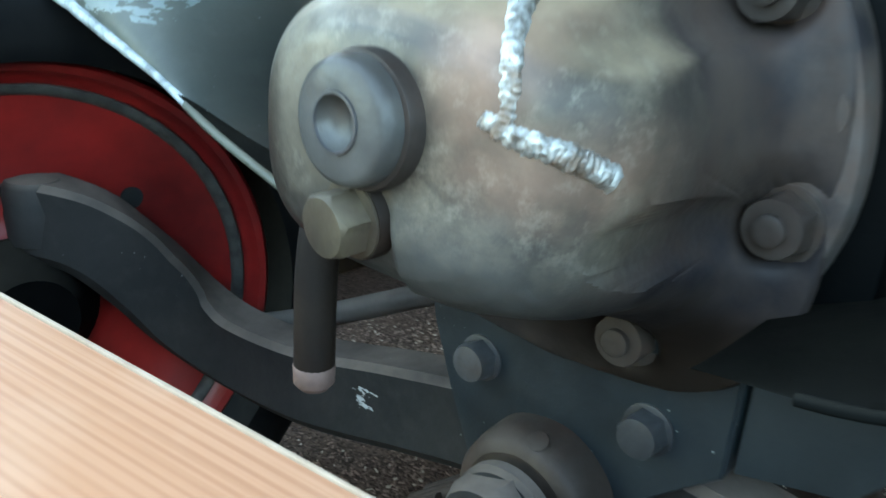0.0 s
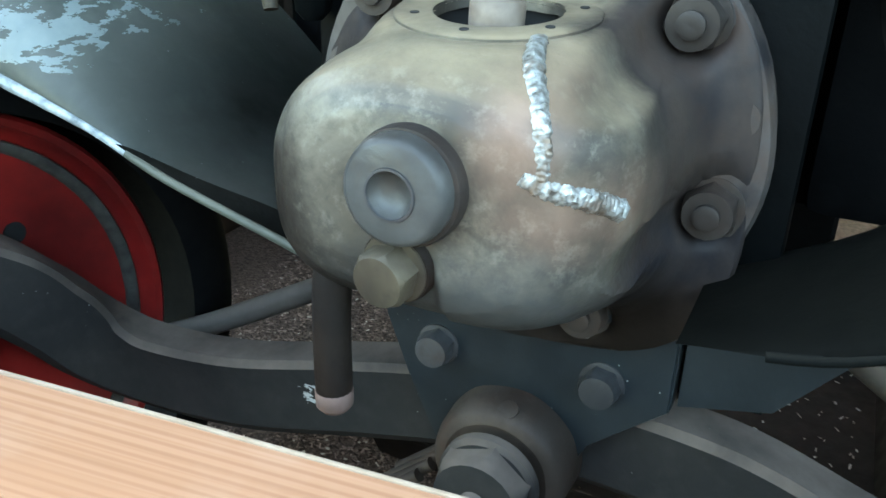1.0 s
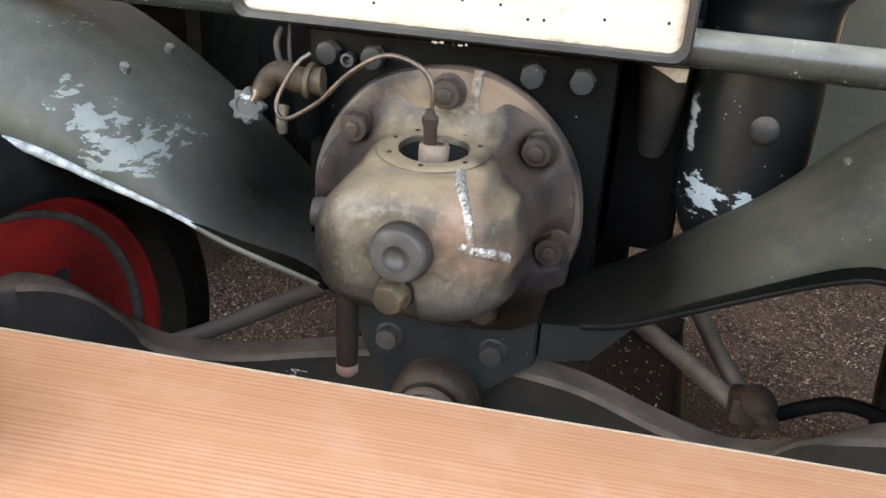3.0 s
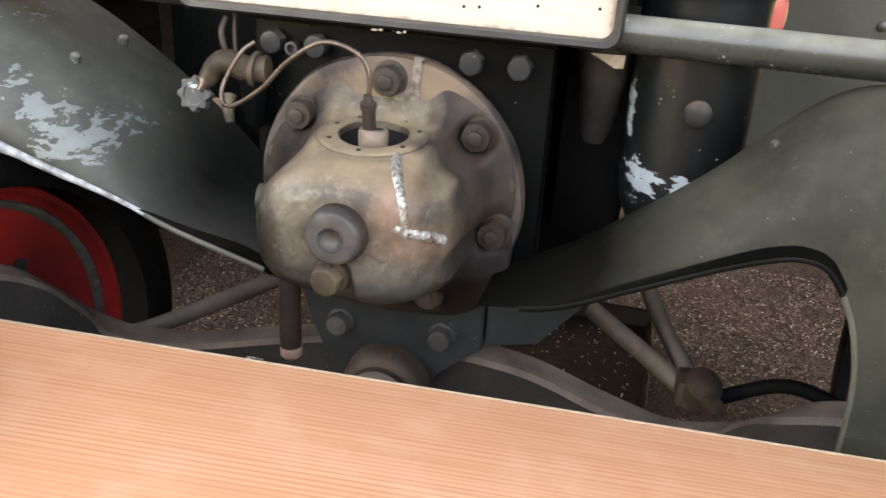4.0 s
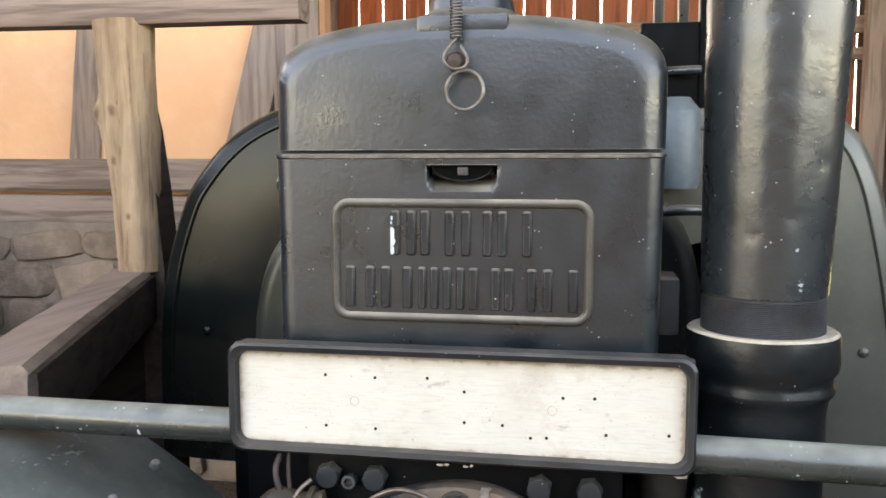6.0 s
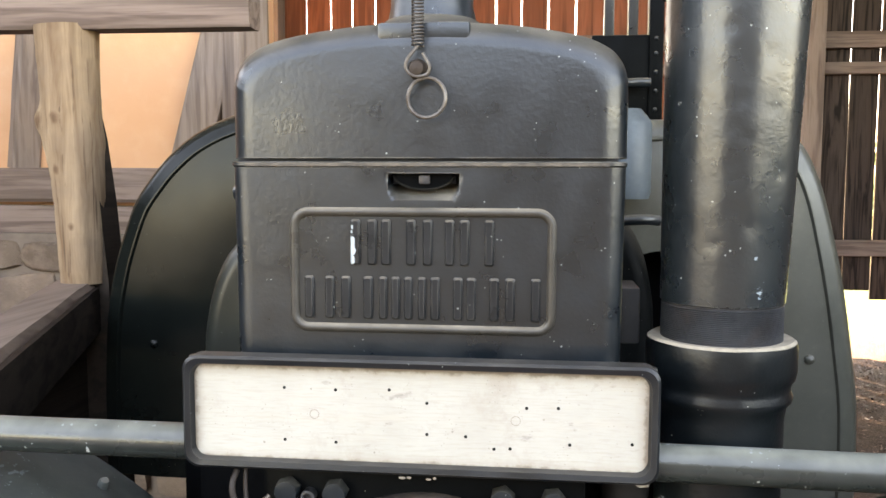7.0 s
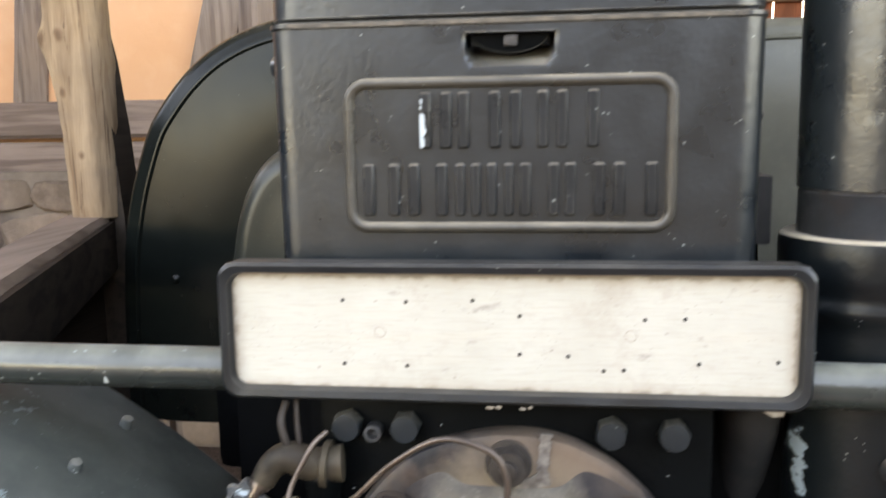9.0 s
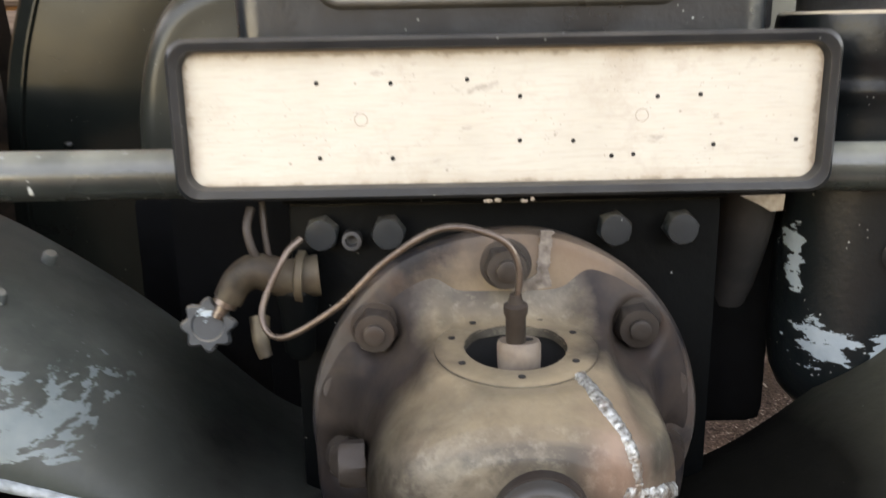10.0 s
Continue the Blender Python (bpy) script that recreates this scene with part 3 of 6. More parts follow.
def turned(profile, origin, axis, n=40, bm=None, cap0=True, cap1=True, start=0.0, wobble=0.0):
    """A lathe shape: profile of (distance along axis, radius)."""
    a, b, c = basis(axis)
    o = Vector(origin)
    loops = []
    for d, r in profile:
        r = max(r, 0.0004)
        loop = []
        for i in range(n):
            t = start + 2 * math.pi * i / n
            q = r * (1 + wobble * noise.noise(Vector((math.cos(t) * 2, math.sin(t) * 2, d * 30))))
            loop.append(o + a * d + (b * math.cos(t) + c * math.sin(t)) * q)
        loops.append(loop)
    return rings(loops, True, cap0, cap1, bm)


def curve_points(points, steps=8):
    """A smooth line through the points."""
    p = [Vector(q) for q in points]
    p = [2 * p[0] - p[1]] + p + [2 * p[-1] - p[-2]]
    out = []
    for i in range(1, len(p) - 2):
        for s in range(steps):
            t = s / steps
            a, b, c, d = p[i - 1], p[i], p[i + 1], p[i + 2]
            out.append(0.5 * ((2 * b) + (c - a) * t + (2 * a - 5 * b + 4 * c - d) * t * t + (3 * b - a - 3 * c + d) * t ** 3))
    out.append(p[-2])
    return out


def tube(points, radius, n=14, steps=8, bm=None, flat=1.0, rough=0.0):
    """A round bar along a smooth line; radius may be a function of 0..1."""
    line = curve_points(points, steps) if steps else [Vector(q) for q in points]
    loops, up = [], None
    for i, q in enumerate(line):
        d = (line[min(i + 1, len(line) - 1)] - line[max(i - 1, 0)]).normalized()
        if up is None:
            up = d.orthogonal().normalized()
        up = (up - d * up.dot(d)).normalized()
        side = d.cross(up)
        r = radius(i / (len(line) - 1)) if callable(radius) else radius
        loop = []
        for k in range(n):
            t = 2 * math.pi * k / n
            w = 1 + (rough * noise.noise(q * 40 + Vector((math.cos(t), math.sin(t), 0)) * 1.5) if rough else 0)
            loop.append(q + (up * math.cos(t) * flat + side * math.sin(t)) * r * w)
        loops.append(loop)
    return rings(loops, bm=bm)


def hexhead(origin, axis, across, height, turn=0.0, dome=0.25, bm=None):
    """A hexagonal bolt head or nut with chamfered corners."""
    a, b, c = basis(axis)
    o, R = Vector(origin), across / math.sqrt(3)
    loops = []
    for d, k in ((0.0, 1.0), (height * (1 - dome * 0.6), 1.0), (height * 0.97, 0.86), (height, 0.62)):
        loop = []
        for i in range(24):
            t = 2 * math.pi * i / 24
            hexr = across / 2 / math.cos((t % (math.pi / 3)) - math.pi / 6)
            r = hexr if k == 1.0 else min(hexr, R * k)
            if k == 1.0 and d > 0:
                drop = (hexr - across / 2) / (R - across / 2) * height * 0.16
            else:
                drop = 0.0
            loop.append(o + a * (d - drop) + (b * math.cos(t + turn) + c * math.sin(t + turn)) * r)
        loops.append(loop)
    return rings(loops, bm=bm)


def bolt(parent, origin, axis, across, height, material, turn=0.0, washer=True, name="bolt", stud=0.0, label=""):
    """A bolt with its washer; a stud end shows through a nut."""
    o, a = Vector(origin), Vector(axis).normalized()
    bm = hexhead(o, axis, across, height, turn)
    if washer:
        turned([(-0.002, across * 0.66), (0.0018, across * 0.66), (0.0022, across * 0.6)], o, axis, 28, bm)
    if stud:
        turned([(0, across * 0.27), (height + stud * 0.8, across * 0.27), (height + stud, across * 0.2), (height + stud * 0.9, 0.001)], o, axis, 18, bm)
    return part(name, bm, material, parent, label)


def lerp(table, x):
    """A smooth reading of a table of (x, value, ...)."""
    if x <= table[0][0]:
        return table[0][1:]
    for a, b in zip(table, table[1:]):
        if x <= b[0]:
            t = (x - a[0]) / (b[0] - a[0])
            return tuple(p + (q - p) * t for p, q in zip(a[1:], b[1:]))
    return table[-1][1:]


def grid(fn, nu, nv, thick=0.0, bm=None):
    """A sheet fn(u, v), given thickness."""
    bm = bm or bmesh.new()
    v = [[bm.verts.new(fn(i / nu, j / nv)) for j in range(nv + 1)] for i in range(nu + 1)]
    faces = [bm.faces.new((v[i][j], v[i + 1][j], v[i + 1][j + 1], v[i][j + 1])) for i in range(nu) for j in range(nv)]
    if thick:
        bmesh.ops.solidify(bm, geom=faces, thickness=thick)
    return bm


def thing(name, label, category, group="", at=(0, 0, 0)):
    ob = new(name)
    ob.location = at
    ob.empty_display_size = 0.1
    return tagged(ob, label, category, group)


def rounded(x0, x1, z0, z1, r, n=8):
    """Points of a rounded rectangle in x and z."""
    out = []
    for cx, cz, t0 in ((x1 - r, z1 - r, 0), (x0 + r, z1 - r, 90), (x0 + r, z0 + r, 180), (x1 - r, z0 + r, 270)):
        for i in range(n + 1):
            t = radians(t0 + 90 * i / n)
            out.append((cx + r * math.cos(t), cz + r * math.sin(t)))
    return out


# ---- the setting ----
GROUND = -0.174


def ground_z(x, y):
    if abs(x) > 3.5 or y < -3 or y > 5:
        return GROUND
    return GROUND + 0.012 * noise.noise(Vector((x * 2.2, y * 2.2, 0))) + 0.006 * noise.noise(Vector((x * 9, y * 9, 3)))


bm = bmesh.new()
xs = [-400, -60, -12] + [-4 + 0.1 * i for i in range(81)] + [12, 60, 400]
ys = [-400, -60, -12] + [-3.5 + 0.1 * i for i in range(91)] + [12, 60, 400]
vs = [[bm.verts.new((x, y, ground_z(x, y))) for y in ys] for x in xs]
for i in range(len(xs) - 1):
    for j in range(len(ys) - 1):
        bm.faces.new((vs[i][j], vs[i + 1][j], vs[i + 1][j + 1], vs[i][j + 1]))
ground = tagged(part("ground", bm, MULCH), "brown bark mulch floor with an oily dark stain", "ground", kind="structure")


def bark_chips(n, x0, x1, y0, y1, size, seed, name, label, material, lift=0.0):
    rnd = random.Random(seed)
    verts, faces = [], []
    for _ in range(n):
        x, y = rnd.uniform(x0, x1), rnd.uniform(y0, y1)
        l, w, h = size * rnd.uniform(0.5, 1.6), size * rnd.uniform(0.2, 0.55), size * rnd.uniform(0.1, 0.25)
        m = pose(x, y, ground_z(x, y) + h * 0.4 + lift, rnd.uniform(-35, 35), rnd.uniform(-35, 35), rnd.uniform(0, 360))
        b = len(verts)
        for sx, sy, sz in ((-1, -0.7, -1), (1, -1, -1), (0.8, 1, -1), (-1, 0.8, -1), (-0.9, -0.8, 1), (0.9, -0.7, 1), (1, 0.7, 1), (-0.7, 1, 1)):
            verts.append(m @ Vector((sx * l / 2, sy * w / 2, sz * h / 2)))
        for f in ((0, 3, 2, 1), (4, 5, 6, 7), (0, 1, 5, 4), (1, 2, 6, 5), (2, 3, 7, 6), (3, 0, 4, 7)):
            faces.append([b + q for q in f])
    me = bpy.data.meshes.new(name)
    me.from_pydata([tuple(v) for v in verts], [], faces)
    me.materials.append(material)
    return tagged(new(name, me), label, "mulch", kind="stuff")


bark_chips(46000, -0.9, 1.1, -0.05, 1.6, 0.0082, 5, "bark_chips", "loose brown bark chips strewn over the floor", CHIPS)
bark_chips(2600, 0.9, 2.6, 1.2, 5.0, 0.02, 6, "bark_chips", "coarse brown bark chips beside the plank wall", CHIPS)

drip_tray = thing("drip_tray", "flat black oily drip tray lying on the mulch", "tray", at=(0.02, 0.76, GROUND))
o = [(-0.36, -0.34), (0.363, -0.34), (0.363, 0.30), (-0.36, 0.30)]


def ring_at(z, grow):
    return [Vector((px + math.copysign(grow, px), py + math.copysign(grow, py), z)) for px, py in o]


part("pan", rings([ring_at(0.018, 0.0), ring_at(0.055, 0.012), ring_at(0.057, 0.018), ring_at(0.053, 0.019), ring_at(0.0, 0.004)], cap0=True, cap1=True), TRAY, drip_tray)
part("rolled_rim", tube([Vector(p) + Vector((0, 0, 0.001)) for p in ring_at(0.056, 0.0155) + ring_at(0.056, 0.0155)[:1]], 0.0045, 8, 0), TRAY, drip_tray, "rolled rim of the tray")
bark_chips(260, -0.2, 0.37, 0.45, 1.0, 0.006, 7, "leaf_litter", "pale dry leaf crumbs in the oily tray", LITTER, 0.03)


def board(name, w, h, t, material, parent, m, seed, bow=0.004):
    """One sawn board standing on its end, a little bowed and out of square."""
    rnd = random.Random(seed)
    loops = []
    for i in range(7):
        z = h * i / 6
        dx, dy = rnd.uniform(-bow, bow), rnd.uniform(-bow, bow)
        e = 0.004
        loops.append([Vector((sx + dx, sy + dy, z)) for sx, sy in ((-w / 2 + e, -t / 2), (w / 2 - e, -t / 2), (w / 2, -t / 2 + e), (w / 2, t / 2 - e), (w / 2 - e, t / 2), (-w / 2 + e, t / 2), (-w / 2, t / 2 - e), (-w / 2, -t / 2 + e))])
    ob = part(name, rings(loops), material, parent, smooth=False)
    ob.matrix_local = m
    return ob


wall_back = tagged(part("wall_back", slab(-4.2, 4.2, 5.33, 5.4, 3.55, 3.75), GREYWOOD), "plank barn wall with daylight in its gaps", "wall", kind="structure")
rnd = random.Random(3)
x = -1.75
while x < 4.1:
    w = rnd.uniform(0.15, 0.19)
    low = 0.2 + rnd.uniform(-0.05, 0.06)
    board("board", w, 3.65 - low, 0.024, BARNRED if x < 1.7 else BARN, wall_back, pose(x + w / 2, 5.3, low), int(x * 1000))
    x += w + rnd.uniform(0.006, 0.014)
for z, t in ((0.56, 0.11), (1.79, 0.08), (1.98, 0.11), (3.1, 0.12)):
    part("rail", slab(-1.7, 4.1, 5.22, 5.285, z - t / 2, z + t / 2, 0.006), GREYWOOD, wall_back, "weathered grey cross rail")
part("upright", slab(1.88, 2.02, 5.12, 5.215, GROUND, 3.6, 0.008), GREYUP, wall_back, "weathered grey upright timber")
part("upright", slab(-1.92, -1.75, 5.12, 5.32, GROUND, 3.6, 0.008), GREYUP, wall_back, "weathered grey upright timber")

# side wall out of view, carried forward to cut light from the right
wall_right = tagged(part("wall_right", slab(4.0, 4.1, 0.6, 5.4, 3.4, 3.6), GREYWOOD), "unseen plank side wall that cuts light from the right", "wall", kind="structure")
y = 0.6
while y < 5.3:
    w = rnd.uniform(0.17, 0.22)
    board("board", w, 3.4, 0.024, BARN, wall_right, pose(4.02, y + w / 2, GROUND, 0, 0, 90), int(y * 777))
    y += w + rnd.uniform(0.004, 0.01)
# roof out of view, its front edge set to shape the daylight
ceiling = tagged(part("ceiling", slab(-5.2, 4.3, -0.9, 5.9, 3.75, 3.83, 0), DARKBEAM), "unseen dark shed roof that shapes the daylight", "roof", kind="structure")

# unseen walls, added to hold back low skylight and darken reflections
wall_front = tagged(part("wall_front", slab(-3.0, 4.6, -7.3, -7.0, GROUND, 3.3, 0.01), YARD), "unseen dark wall added to block low light in front", "wall", kind="structure")
wall_yard = tagged(part("wall_yard", slab(3.4, 3.6, -7.0, 0.55, GROUND, 1.25, 0.01), YARD), "unseen dark wall added to block low light at the right", "wall", kind="structure")
wall_house = tagged(part("wall_house", slab(-5.0, -4.8, -2.4, 2.5, GROUND, 2.6, 0.01), YARD), "unseen dark wall added to block low light at the left", "wall", kind="structure")

# the half-timbered house wall beside the tractor
WY = 2.2
wall_left = tagged(part("wall_left", slab(-5.0, -0.95, WY, WY + 0.3, GROUND, 3.7, 0), PLASTER), "orange plastered wall between old timbers", "wall", kind="structure")


def timber(parent, a, b, w, d, material, name="timber", label="", seed=1):
    """A hewn beam between two points, not quite straight."""
    a, b = Vector(a), Vector(b)
    _, side, up = basis(b - a)
    loops, n = [], 12
    for i in range(n + 1):
        q = a.lerp(b, i / n)
        k = Vector((noise.noise(q * 1.7 + Vector((seed, 0, 0))), noise.noise(q * 1.7 + Vector((0, seed, 5))), noise.noise(q * 1.7 + Vector((3, 0, seed))))) * w * 0.06
        loop = []
        for sx, sy in ((-1, -0.8), (-0.8, -1), (0.8, -1), (1, -0.8), (1, 0.8), (0.8, 1), (-0.8, 1), (-1, 0.8)):
            loop.append(q + k + side * sx * w / 2 * (1 + 0.06 * noise.noise(q * 6 + Vector((sx, sy, seed)))) + up * sy * d / 2)
        loops.append(loop)
    return part(name, rings(loops), material, parent, label)


timber(wall_left, (-5.0, WY - 0.02, 1.025), (-0.95, WY - 0.02, 1.025), 0.14, 0.13, GREYWOOD, "sill_beam", "weathered grey horizontal timber", 2)
timber(wall_left, (-5.0, WY - 0.03, 0.90), (-0.95, WY - 0.03, 0.885), 0.1, 0.12, GREYWOOD, "sill_beam", "weathered grey horizontal timber", 4)
timber(wall_left, (-1.185, WY - 0.01, 1.09), (-1.0, WY - 0.01, 1.75), 0.10, 0.14, GREYUP, "brace", "leaning grey timber brace", 5)
timber(wall_left, (-1.86, WY - 0.01, 1.09), (-1.79, WY - 0.01, 1.75), 0.10, 0.1, GREYUP, "brace", "grey timber brace", 7)
timber(wall_left, (-0.95, WY - 0.04, GROUND), (-0.95, WY - 0.04, 3.7), 0.14, 0.14, GREYUP, "corner_post", "old brown corner post", 8)
timber(wall_left, (-5.0, WY - 0.01, 2.3), (-0.95, WY - 0.01, 2.3), 0.16, 0.12, GREYWOOD, "rail_beam", "weathered grey horizontal timber", 9)
plinth = tagged(part("plinth", slab(-5.0, -0.97, WY - 0.10, WY - 0.002, GROUND, 0.845, 0.01), MORTAR), "low rubble stone plinth under the timber wall", "plinth", kind="structure")


def stone_mesh(seed):
    bm = bmesh.new()
    bmesh.ops.create_icosphere(bm, subdivisions=2, radius=0.5)
    for v in bm.verts:
        c = v.co.normalized()
        q = Vector([math.copysign(abs(k) ** 0.42, k) for k in c]) * 0.5
        v.co = q * (1 + 0.16 * noise.noise(c * 1.6 + Vector((seed * 3.1, 0, seed))))
    return bm


base_stones = [part("stone", stone_mesh(i), STONE, plinth) for i in range(5)]
rnd = random.Random(11)
z = GROUND + 0.02
count = 0
while z < 0.80:
    h = rnd.uniform(0.10, 0.15)
    x = -3.2 + rnd.uniform(0, 0.1)
    while x < -1.0:
        w = rnd.uniform(0.16, 0.42)
        m = pose(x + w / 2, WY - 0.092, z + h / 2, rnd.uniform(-6, 6), rnd.uniform(-8, 8), rnd.uniform(-8, 8)) @ Matrix.Diagonal((w * 1.02, 0.06, h * 1.05, 1))
        if count < 5:
            base_stones[count].matrix_local = m
        else:
            again(base_stones[count % 5], m)
        count += 1
        x += w + 0.012
    z += h + 0.01

# the partition of round post and beams in front of it
partition = thing("timber_partition", "partition of a stripped round post and weathered beams", "partition", at=(-1.1, 1.27, 0))


def local(ob, at):
    ob.location = -Vector(at)
    return ob


def post_radius(t):
    return 0.060 * (1.0 + 0.38 * t) + 0.004 * math.exp(-((t - 0.60) / 0.06) ** 2)


P0 = (-1.1, 1.27, 0)
bm = tube([(-1.125, 1.3, 0.77), (-1.128, 1.298, 1.0), (-1.142, 1.3, 1.2), (-1.15, 1.3, 1.47)], post_radius, 36, 24, None, 1.0, 0.03)
for v in bm.verts:
    out = Vector((v.co.x + 1.138, v.co.y - 1.3, 0)).normalized()
    for kx, ky, kz, kr, kh in ((-1.215, 1.27, 1.215, 0.035, 0.02), (-1.14, 1.22, 1.225, 0.02, 0.008), (-1.15, 1.22, 1.08, 0.018, 0.006), (-1.1, 1.22, 0.93, 0.02, 0.005)):
        v.co += out * kh * math.exp(-((v.co - Vector((kx, ky, kz))).length / kr) ** 2)
    v.co += out * 0.004 * noise.noise(Vector((v.co.x * 25, v.co.y * 25, v.co.z * 5)))
local(part("post", bm, POSTWOOD, partition, "stripped round post with a knot"), P0)
local(timber(partition, (-3.4, 1.27, 1.53), (-0.62, 1.30, 1.515), 0.095, 0.12, GREYWOOD, "top_beam", "weathered grey top beam", 12), P0)
local(timber(partition, (-1.20, 1.42, 0.705), (-0.76, 0.2, 0.70), 0.12, 0.14, BEAMWOOD, "lower_beam", "dusty weathered lower beam", 13), P0)
# added dark strip, paints the shade on the beam's right face
local(timber(partition, (-1.138, 1.442, 0.697), (-0.698, 0.222, 0.692), 0.016, 0.125, DARKBEAM, "side_board", "dark strip painted as the shaded side of the beam", 14), P0)
# added dark board, stands in for the shaded right side of the post
side = [(-1.17, GROUND), (-1.03, GROUND), (-1.045, 0.77), (-1.064, 1.0), (-1.085, 1.17), (-1.10, 1.24), (-1.14, 1.24)]
local(part("shaded_side", rings([[Vector((p, 1.29, q)) for p, q in side], [Vector((p, 1.285, q)) for p, q in side], [Vector((p, 1.38, q)) for p, q in side]]), DARKBEAM, partition, "dark board painted as the shaded side of the post"), P0)
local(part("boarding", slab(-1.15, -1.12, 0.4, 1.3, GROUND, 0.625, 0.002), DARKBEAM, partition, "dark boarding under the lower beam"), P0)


def tyre(parent, x, y, z, R, r, width, material=RUBBER, name="tyre", lugs=0):
    """A tyre with axis along x."""
    prof = []
    for i in range(29):
        t = -math.pi / 2 * 1.25 + math.pi * 1.25 * i / 28
        e = 0.72
        cx, cr = math.copysign(abs(math.sin(t)) ** e, math.sin(t)), math.copysign(abs(math.cos(t)) ** e, math.cos(t))
        prof.append((cx * width / 2, (R + r) / 2 + cr * (R - r) / 2))
    bm = turned(prof, (x, y, z), (1, 0, 0), 64, None, False, False)
    for i in range(lugs):
        a = 2 * math.pi * i / lugs
        for s in (-1, 1):
            m = Matrix.Translation((x + s * width * 0.25, y, z)) @ Matrix.Rotation(a + (0.5 * s + 0.5) * math.pi / lugs, 4, "X") @ Matrix.Translation((0, 0, R - 0.004)) @ Matrix.Rotation(s * 0.6, 4, "Z")
            b = slab(-width * 0.24, width * 0.24, -0.018, 0.018, -0.012, 0.022, 0.003, None, 1)
            b.transform(m)
            me = bpy.data.meshes.new("lug")
            b.to_mesh(me)
            b.free()
            bm.from_mesh(me)
            bpy.data.meshes.remove(me)
    return part(name, bm, material, parent, "black rubber tyre with block tread" if lugs else "")


neighbour = thing("implement_wheel", "black lugged rubber wheel parked beyond the partition", "wheel", at=(-2.43, 1.42, 0))
for o in (tyre(neighbour, 0, 0, GROUND + 0.55, 0.55, 0.3, 0.24), part("rim", turned([(-0.06, 0.31), (-0.05, 0.29), (0.0, 0.27), (0.02, 0.12), (0.05, 0.10), (0.05, 0.02)], (0, 0, GROUND + 0.55), (1, 0, 0), 40), DARK, neighbour, "dark steel rim")):
    o.parent = neighbour
neighbour.rotation_euler = (0, 0, radians(-44))

# ---- the board in front of the tractor ----
display_board = thing("display_board", "varnished larch display board with a pale front edge", "board", at=(-0.6, -0.406, 0.5))
bm = slab(-1.0, 1.56, -0.36, 0.0, -0.03, 0.0, 0.0025)
part("board_top", bm, LARCH, display_board, "straight-grained varnished larch board")
part("edge_strip", slab(-1.0, 1.56, 0.0, 0.0025, -0.029, 0.0005, 0.0008), PALE, display_board, "pale sawn edge")
display_board.rotation_euler = (0, math.atan2(0.1, 1.22), math.atan2(0.221, 1.2))
bpy.context.view_layer.update()
for sx in (-0.85, 1.4):
    foot = display_board.matrix_world @ Vector((sx, -0.2, -0.031))
    leg = part("leg", slab(-0.04, 0.04, -0.04, 0.04, GROUND - foot.z, 0.0, 0.004), LARCH, display_board)
    leg.matrix_local = display_board.matrix_world.inverted() @ Matrix.Translation(foot + Vector((0, 0, 0.0035)))

card = thing("information_card", "white laminated card with a teal line leaning on the larch board", "sign")
CARD_W, CARD_H = 0.297, 0.19
pts = rounded(-CARD_W, 0.0, -CARD_H, 0.0, 0.011)
part("sheet", rings([[Vector((px, pz, 0.0)) for px, pz in pts], [Vector((px, pz, 0.003)) for px, pz in pts]]), CARD, card)
part("printed_line", slab(-CARD_W, -0.0015, -0.041, -0.037, 0.0031, 0.0036, 0), TEAL, card, "teal printed line")
part("printed_field", slab(-CARD_W + 0.004, -0.0015, -CARD_H + 0.006, -0.0412, 0.0031, 0.0034, 0), FIELD, card, "pale blue lower part of the card")
part("strut", slab(-0.17, -0.13, -CARD_H + 0.02, -0.03, -0.004, -0.0002, 0.001), CARD, card)
across = Vector((1.0, -0.09, 0.0)).normalized()
down = Vector((-0.105, -0.605, -0.79))
down = (down - across * down.dot(across)).normalized()
face = across.cross(-down)
card.matrix_world = Matrix.Translation((-0.217, -0.489, 0.62)) @ Matrix((across, -down, face)).transposed().to_4x4()

# the outside beyond the shed
rnd = random.Random(21)
hv, hf = [], []
for _ in range(2600):
    p = Vector((rnd.uniform(-6, 12), 13 + rnd.uniform(-0.8, 0.8), abs(rnd.gauss(0, 1.0)) - 0.05))
    s = rnd.uniform(0.06, 0.16)
    m = Matrix.Translation(p) @ Euler((rnd.uniform(0, 6), rnd.uniform(0, 6), rnd.uniform(0, 6))).to_matrix().to_4x4()
    b = len(hv)
    hv += [tuple(m @ Vector(q)) for q in ((-s, 0, 0), (0, -s * 0.5, 0.02), (s, 0, 0), (0, s * 0.5, 0.02))]
    hf.append((b, b + 1, b + 2, b + 3))
me = bpy.data.meshes.new("hedge")
me.from_pydata(hv, [], hf)
me.materials.append(GREEN)
tagged(new("hedge", me), "sunlit green hedge outside the shed", "hedge", kind="stuff")

# ---- the tractor ----
tractor = thing("tractor", "old dark green tractor with a rusty hot bulb and red wheels", "tractor")

# cast housing above the plate
CX = 0.0045


